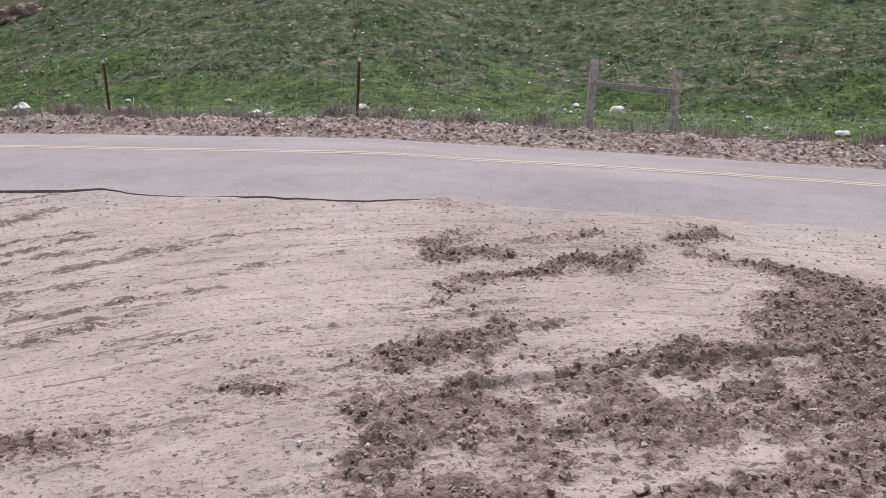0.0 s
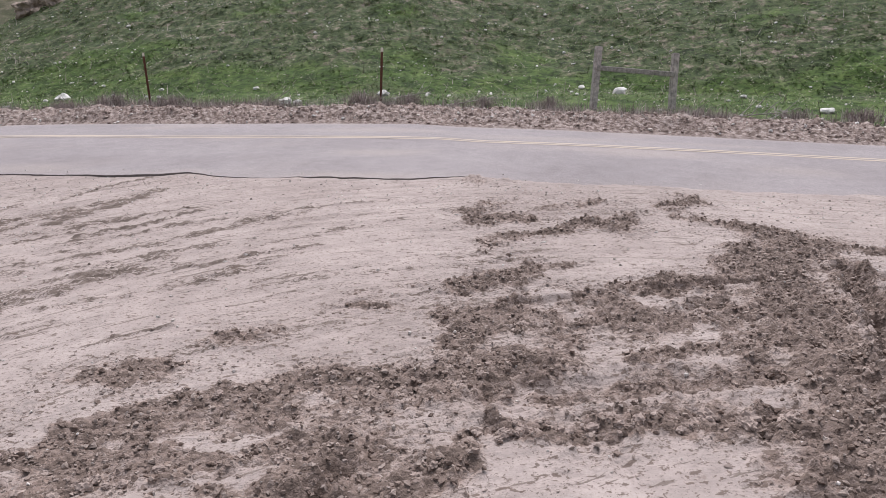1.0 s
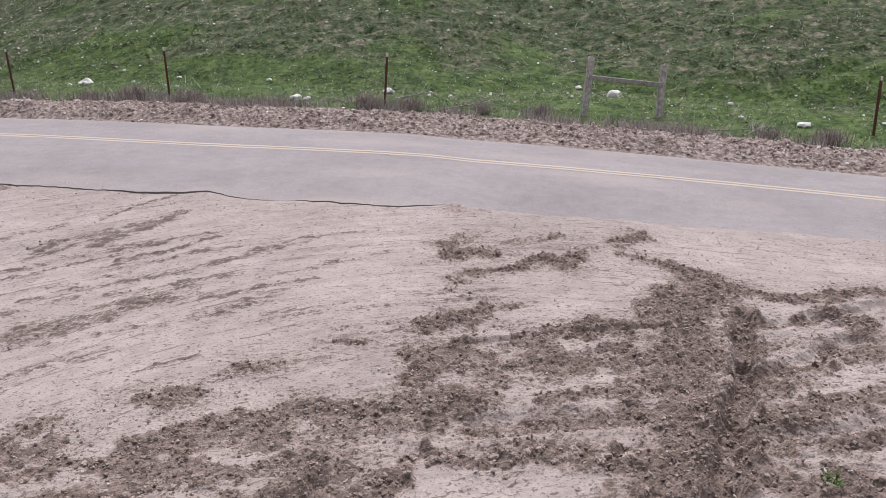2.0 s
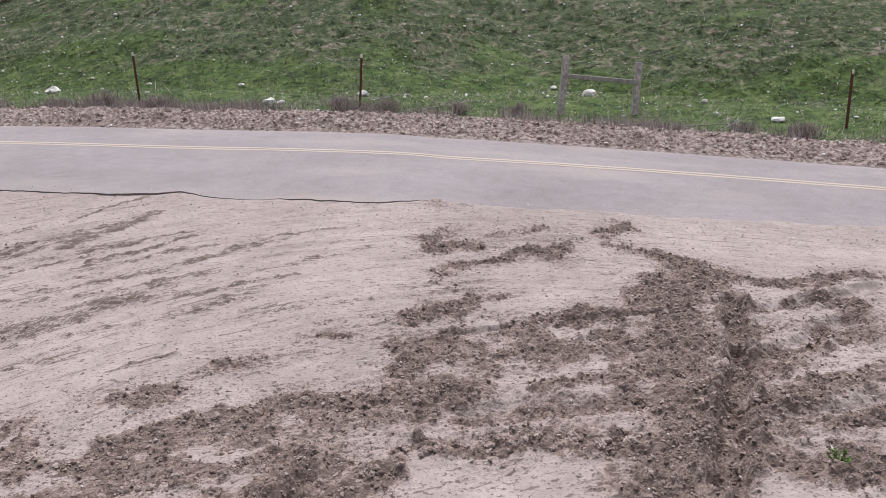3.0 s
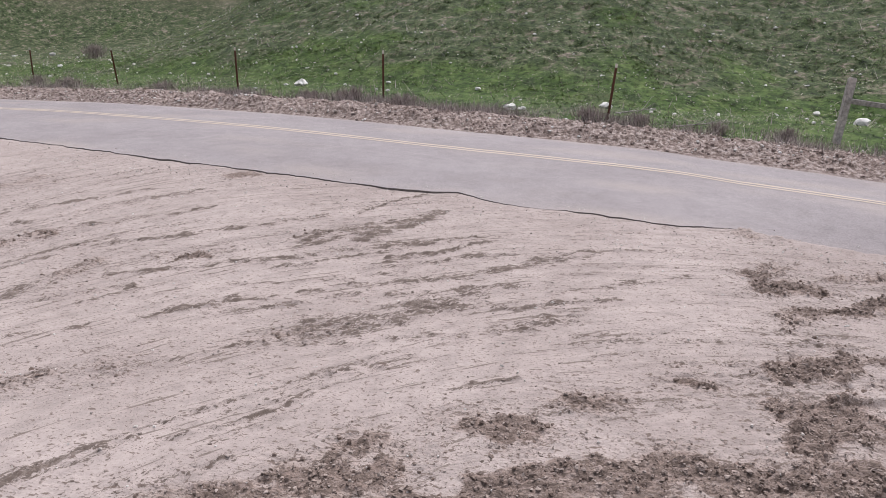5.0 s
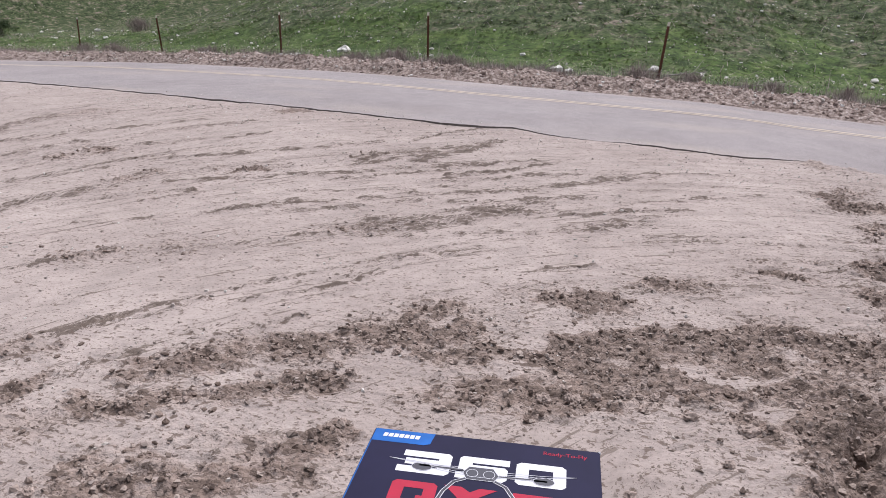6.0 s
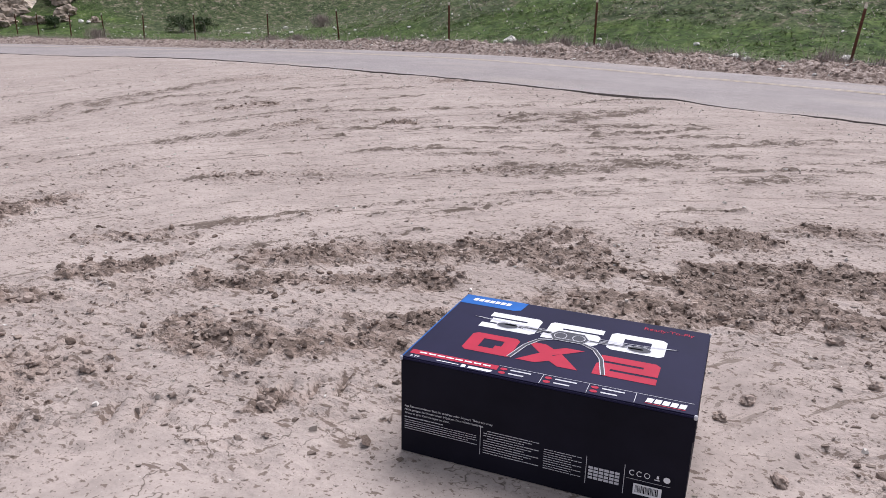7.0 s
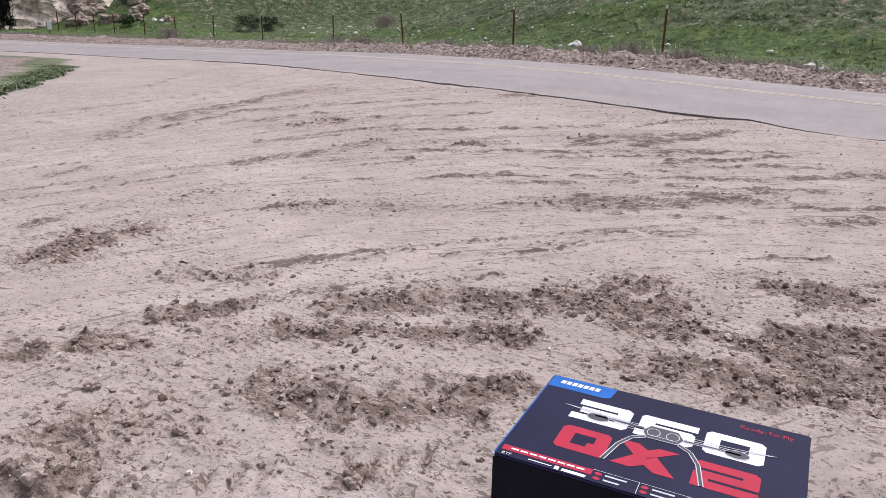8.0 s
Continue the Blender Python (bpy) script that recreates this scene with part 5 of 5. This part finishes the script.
def green_weed(x, y):
    r = np.random.default_rng(3)
    thing = new("green_weed")
    thing.matrix_world = pose(x, y, ground_at(x, y))
    k, n = 7, 60
    turn = r.uniform(0, 6.3, k)
    stems = blades(np.zeros((k, 3)), np.full(k, 0.07), np.full(k, 0.006), r.uniform(0.5, 1.2, k), turn)
    tagged(new("stems", blade_mesh("stems", stems, BED_LEAF))).parent = thing
    p = stems.reshape(-1, 3, 3)[r.integers(0, k, n), 2] * r.uniform(0.3, 1.0, (n, 1))
    leaves = blades(p, r.uniform(0.015, 0.04, n), r.uniform(0.012, 0.024, n), r.uniform(0.3, 1.4, n), r.uniform(0, 6.3, n))
    tagged(new("leaves", blade_mesh("leaves", leaves, GRASS))).parent = thing
    tagged(thing, "small green weed growing out of churned mud", "weed")


green_weed(4.04, 0.39)
SIGN_WHITE = plain("white_sheet_metal", (0.75, 0.75, 0.76), 0.5, 0.4)
SIGN_BLUE = plain("blue_sheet_metal", (0.05, 0.08, 0.25), 0.5, 0.4)


def road_marker(x, y):
    thing = new("road_marker")
    thing.matrix_world = pose(x, y, ground_at(x, y) - 0.05, 0, 0, 60)
    part("stake", block(0.05, 0.04, 0.62, (0, 0, 0.31), 0.005), RUST, thing)
    part("plate", block(0.20, 0.02, 0.42, (0, -0.032, 0.50), 0.006), SIGN_WHITE, thing, "white plate")
    part("edge_panel", block(0.03, 0.02, 0.42, (-0.12, -0.028, 0.50), 0.006), SIGN_BLUE, thing, "blue plate")
    tagged(thing, "small white and blue roadside marker plate on a stake", "sign")


road_marker(-36.4, 25.0)


def branch(x, y, length, turn, seed):
    """A dead branch lying on the bank."""
    r = random.Random(seed)
    bm = bmesh.new()
    ends = [((0, 0, 0.02), (length, 0, 0.10), 0.018)]
    for _ in range(3):
        t = r.uniform(0.3, 0.8)
        ends.append(((length * t, 0, 0.02 + 0.08 * t), (length * t + r.uniform(0.15, 0.4), r.uniform(-0.3, 0.3), r.uniform(0.1, 0.35)), 0.010))
    for a0, a1, rad in ends:
        a0, a1 = Vector(a0), Vector(a1)
        q = (a1 - a0).to_track_quat("Z", "Y").to_matrix().to_4x4()
        bmesh.ops.create_cone(bm, cap_ends=True, segments=6, radius1=rad, radius2=rad * 0.4, depth=(a1 - a0).length, matrix=Matrix.Translation((a0 + a1) / 2) @ q)
    me = bpy.data.meshes.new("dead_branch")
    bm.to_mesh(me)
    bm.free()
    me.materials.append(WOOD)
    ob = new("dead_branch", me)
    ob.matrix_world = pose(x, y, ground_at(x, y), 0, 0, turn)
    tagged(ob, "grey dead branch lying on the spoil bank", "branch", "dead branches on the bank")


for k, (px, py, length, turn) in enumerate(((8.16, 11.63, 1.2, -20), (9.09, 11.28, 1.0, 40), (9.51, 11.44, 0.9, 60), (3.42, 13.63, 1.3, 20), (-0.59, 14.51, 0.8, 15), (7.21, 11.87, 0.9, -35), (2.45, 14.93, 1.0, 25))):
    branch(px, py, length, turn, 20 + k)


# ---------------------------------------------------------------- clods and gravel
def ball_template(level_of_detail):
    bm = bmesh.new()
    if level_of_detail:
        bmesh.ops.create_icosphere(bm, subdivisions=level_of_detail, radius=0.5)
    else:
        bmesh.ops.create_cone(bm, cap_ends=True, segments=4, radius1=0.5, radius2=0.32, depth=0.6)
    bmesh.ops.triangulate(bm, faces=bm.faces[:])
    v = np.array([p.co[:] for p in bm.verts])
    f = np.array([[p.index for p in q.verts] for q in bm.faces])
    bm.free()
    return v, f


def pieces(x, y, size, detail, mat, name, squash=(0.45, 0.8), sink=0.15, jag=0.18, heights=None, flat=True):
    """Many small uneven lumps in one mesh."""
    tv, tf = ball_template(detail)
    n, k = len(x), len(tv)
    turn = rng.uniform(0, 6.3, n)
    c, s_ = np.cos(turn)[:, None], np.sin(turn)[:, None]
    v = tv[None] + rng.normal(0, jag, (n, k, 3)) * 0.5
    sx, sy, sz = size * rng.uniform(0.7, 1.3, n), size * rng.uniform(0.6, 1.0, n), size * rng.uniform(*squash, n)
    vx, vy, vz = v[..., 0] * sx[:, None], v[..., 1] * sy[:, None], v[..., 2] * sz[:, None]
    z = ground_height(x, y) if heights is None else heights
    out = np.stack([vx * c - vy * s_ + x[:, None], vx * s_ + vy * c + y[:, None], vz + (z + sz * (0.5 - sink) * 0.8)[:, None]], -1)
    faces = (tf[None] + (np.arange(n) * k)[:, None, None]).reshape(-1, 3)
    return mesh_of(name, out.reshape(-1, 3), faces, mat, flat)


def sizes(n, lo, hi, power=2.2):
    return lo + (hi - lo) * rng.uniform(0, 1, n) ** power


def build_clods():
    x, y = strewn(210000, -4, 7, -1.4, 5, lambda x, y: np.clip(mud_depth(x, y) ** 1.4 * 0.9 + 0.10 * halo(x, y) - 0.03, 0, 1))
    tagged(new("mud_crumbs", pieces(x[:38000], y[:38000], sizes(len(x[:38000]), 0.006, 0.030, 2.4), 1, CLOD, "mud_crumbs", squash=(0.5, 0.85), sink=0.3, jag=0.27)), "crumbs of dark churned mud", "mud", kind="stuff")

    def loose(x, y):
        r, s_ = turning(x, y)
        lot = smooth(0.0, 0.4, near_edge(x) - y)
        return lot * np.clip(0.008 + 0.3 * smooth(0.15, 0.5, streaks(x, y)) + 0.3 * halo(x, y) + 0.7 * halo(x, y) * smooth(2.2, 1.0, np.hypot(x - 0.1, y - 0.3)), 0, 1)

    x, y = strewn(170000, -7, 7.5, -2.2, 7, loose)
    x, y = x[:24000], y[:24000]
    tagged(new("dirt_crumbs", pieces(x, y, sizes(len(x), 0.006, 0.026, 2.8), 0, CRUMB, "dirt_crumbs", squash=(0.2, 0.45), sink=0.25, jag=0.3)), "small crumbs of dried dirt along wheel marks", "dirt", kind="stuff")

    def gravel(x, y):
        e = near_edge(x) - y
        return np.clip(0.10 + 0.9 * np.exp(-((e - 0.5) / 0.5) ** 2) * smooth(0.0, 0.1, e) * (0.4 + fbm(x * 0.8, y * 0.8, 2, 98)), 0, 1) * (e > -0.3)

    x, y = strewn(60000, -9, 9, -2.2, 9, gravel)
    x, y = x[:16000], y[:16000]
    on_road = y > near_edge(x)
    z = np.where(on_road, level(x, y) + 0.004 + road_lip(x), ground_height(x, y))
    tagged(new("lot_gravel", pieces(x, y, sizes(len(x), 0.006, 0.026, 2.2), 0, PEBBLE, "lot_gravel", heights=z)), "pale gravel strewn on the dirt and road edge", "gravel", kind="stuff")
    x, y = strewn(110000, -14, 13, 5, 20, lambda x, y: np.maximum(berm(x, y), 0.8 * smooth(0.0, 0.2, y - far_edge(x)) * (1 - smooth(-0.6, 0.3, y - bank_top(x)))) * 0.9)
    far_x, far_y = strewn(30000, -34, -14, 14, 24, lambda x, y: berm(x, y) * 0.9)
    x, y = np.concatenate([x[:15000], far_x[:3000]]), np.concatenate([y[:15000], far_y[:3000]])
    tagged(new("spoil_stones", pieces(x, y, sizes(len(x), 0.009, 0.075, 4.0), 1, SPOIL, "spoil_stones", jag=0.25)), "brown stones and clods of the spoil bank", "stones", kind="stuff")
    x, y = strewn(60000, -14, 13, 5, 20, lambda x, y: 0.8 * smooth(0.05, 0.3, y - far_edge(x)) * (1 - smooth(-0.5, 0.3, y - bank_top(x))) * (0.3 + 0.9 * fbm(x * 1.3, y * 1.3, 2, 61)))
    x, y = x[:5000], y[:5000]
    tagged(new("bank_gravel", pieces(x, y, sizes(len(x), 0.010, 0.035, 2.4), 1, PEBBLE, "bank_gravel", jag=0.2)), "pale stone chips scattered over the spoil bank", "gravel", kind="stuff")
    x, y = strewn(30000, -40, 20, 9, 46, lambda x, y: smooth(0.3, 1.5, y - fence_line(x)) * np.clip(0.02 + 0.14 * (0.5 + fbm(x * 0.25, y * 0.25, 2, 99)), 0, 1))
    x, y = x[:2000], y[:2000]
    tagged(new("hill_stones", pieces(x, y, sizes(len(x), 0.03, 0.12, 2.5), 1, WHITE_STONE, "hill_stones")), "small pale stones scattered in the grass", "stones", kind="stuff")


build_clods()


def big_clod(x, y, size, seed):
    """A broken, crumbly lump: facets and small knobs."""
    bm = bmesh.new()
    bmesh.ops.create_icosphere(bm, subdivisions=3, radius=0.5)
    off = Vector((seed * 7.3, seed * 3.1, seed * 1.7))
    for v in bm.verts:
        p = v.co.copy()
        knob = noise.voronoi(p * 3.4 + off)[0]
        v.co = p * (0.92 + 0.45 * noise.noise(p * 1.7 + off) + 0.55 * (knob[1] - knob[0]) - 0.25 * knob[0] + 0.10 * noise.noise(p * 9 + off))
        v.co.z *= 0.68
    bmesh.ops.scale(bm, vec=(size, size * 0.8, size), verts=bm.verts)
    me = bpy.data.meshes.new("mud_clod")
    bm.to_mesh(me)
    bm.free()
    me.materials.append(BIG_CLOD)
    ob = new("mud_clod", me)
    ob.matrix_world = pose(x, y, ground_at(x, y) + size * 0.12, 0, 0, seed * 53)
    tagged(ob, "lump of dried mud lying on the dirt", "clod", "loose lumps of mud")


CLODS = [(0.71, 0.14, 0.06), (0.65, 0.04, 0.05), (-0.38, -0.37, 0.07), (-0.99, 0.32, 0.065), (-0.80, 0.40, 0.055), (-0.62, 0.63, 0.05), (-1.51, -0.11, 0.09), (-1.71, -0.26, 0.08), (-1.46, 0.26, 0.05),
         (0.94, 0.62, 0.07), (1.12, 0.58, 0.10), (0.79, 0.66, 0.06), (1.34, 0.80, 0.07), (2.45, 0.82, 0.08), (2.62, 0.81, 0.08), (2.88, 0.80, 0.10), (3.02, 0.78, 0.12), (3.14, 0.73, 0.10), (2.98, 0.70, 0.09),
         (2.21, 0.85, 0.07), (2.33, 0.84, 0.06), (-0.21, 0.35, 0.05), (-0.85, -0.07, 0.05), (0.20, 0.60, 0.06), (0.44, 0.65, 0.07), (2.44, 1.90, 0.09), (-1.06, -0.74, 0.10), (1.02, 0.36, 0.05), (0.78, -0.18, 0.055)]
pick = random.Random(12)
for x0, y0, x1, y1, half, count in ((2.05, 0.83, 3.15, 0.76, 0.05, 18), (1.48, 0.56, 1.97, 0.68, 0.07, 6), (0.16, 0.59, 1.0, 0.80, 0.05, 12), (-0.8, 0.4, 0.1, 1.1, 0.10, 6), (-1.3, -0.5, -0.3, 0.2, 0.15, 8), (3.9, 0.9, 5.0, 1.3, 0.10, 7), (4.4, 2.9, 3.7, 1.2, 0.16, 9), (1.0, 1.3, 2.4, 1.45, 0.08, 9)):
    for _ in range(count):
        w = pick.random()
        CLODS.append((x0 + (x1 - x0) * w + pick.gauss(0, half), y0 + (y1 - y0) * w + pick.gauss(0, half * 0.7), pick.uniform(0.03, 0.075)))
for k, (px, py, size) in enumerate(CLODS):
    big_clod(px, py, size * 0.78, k + 1)
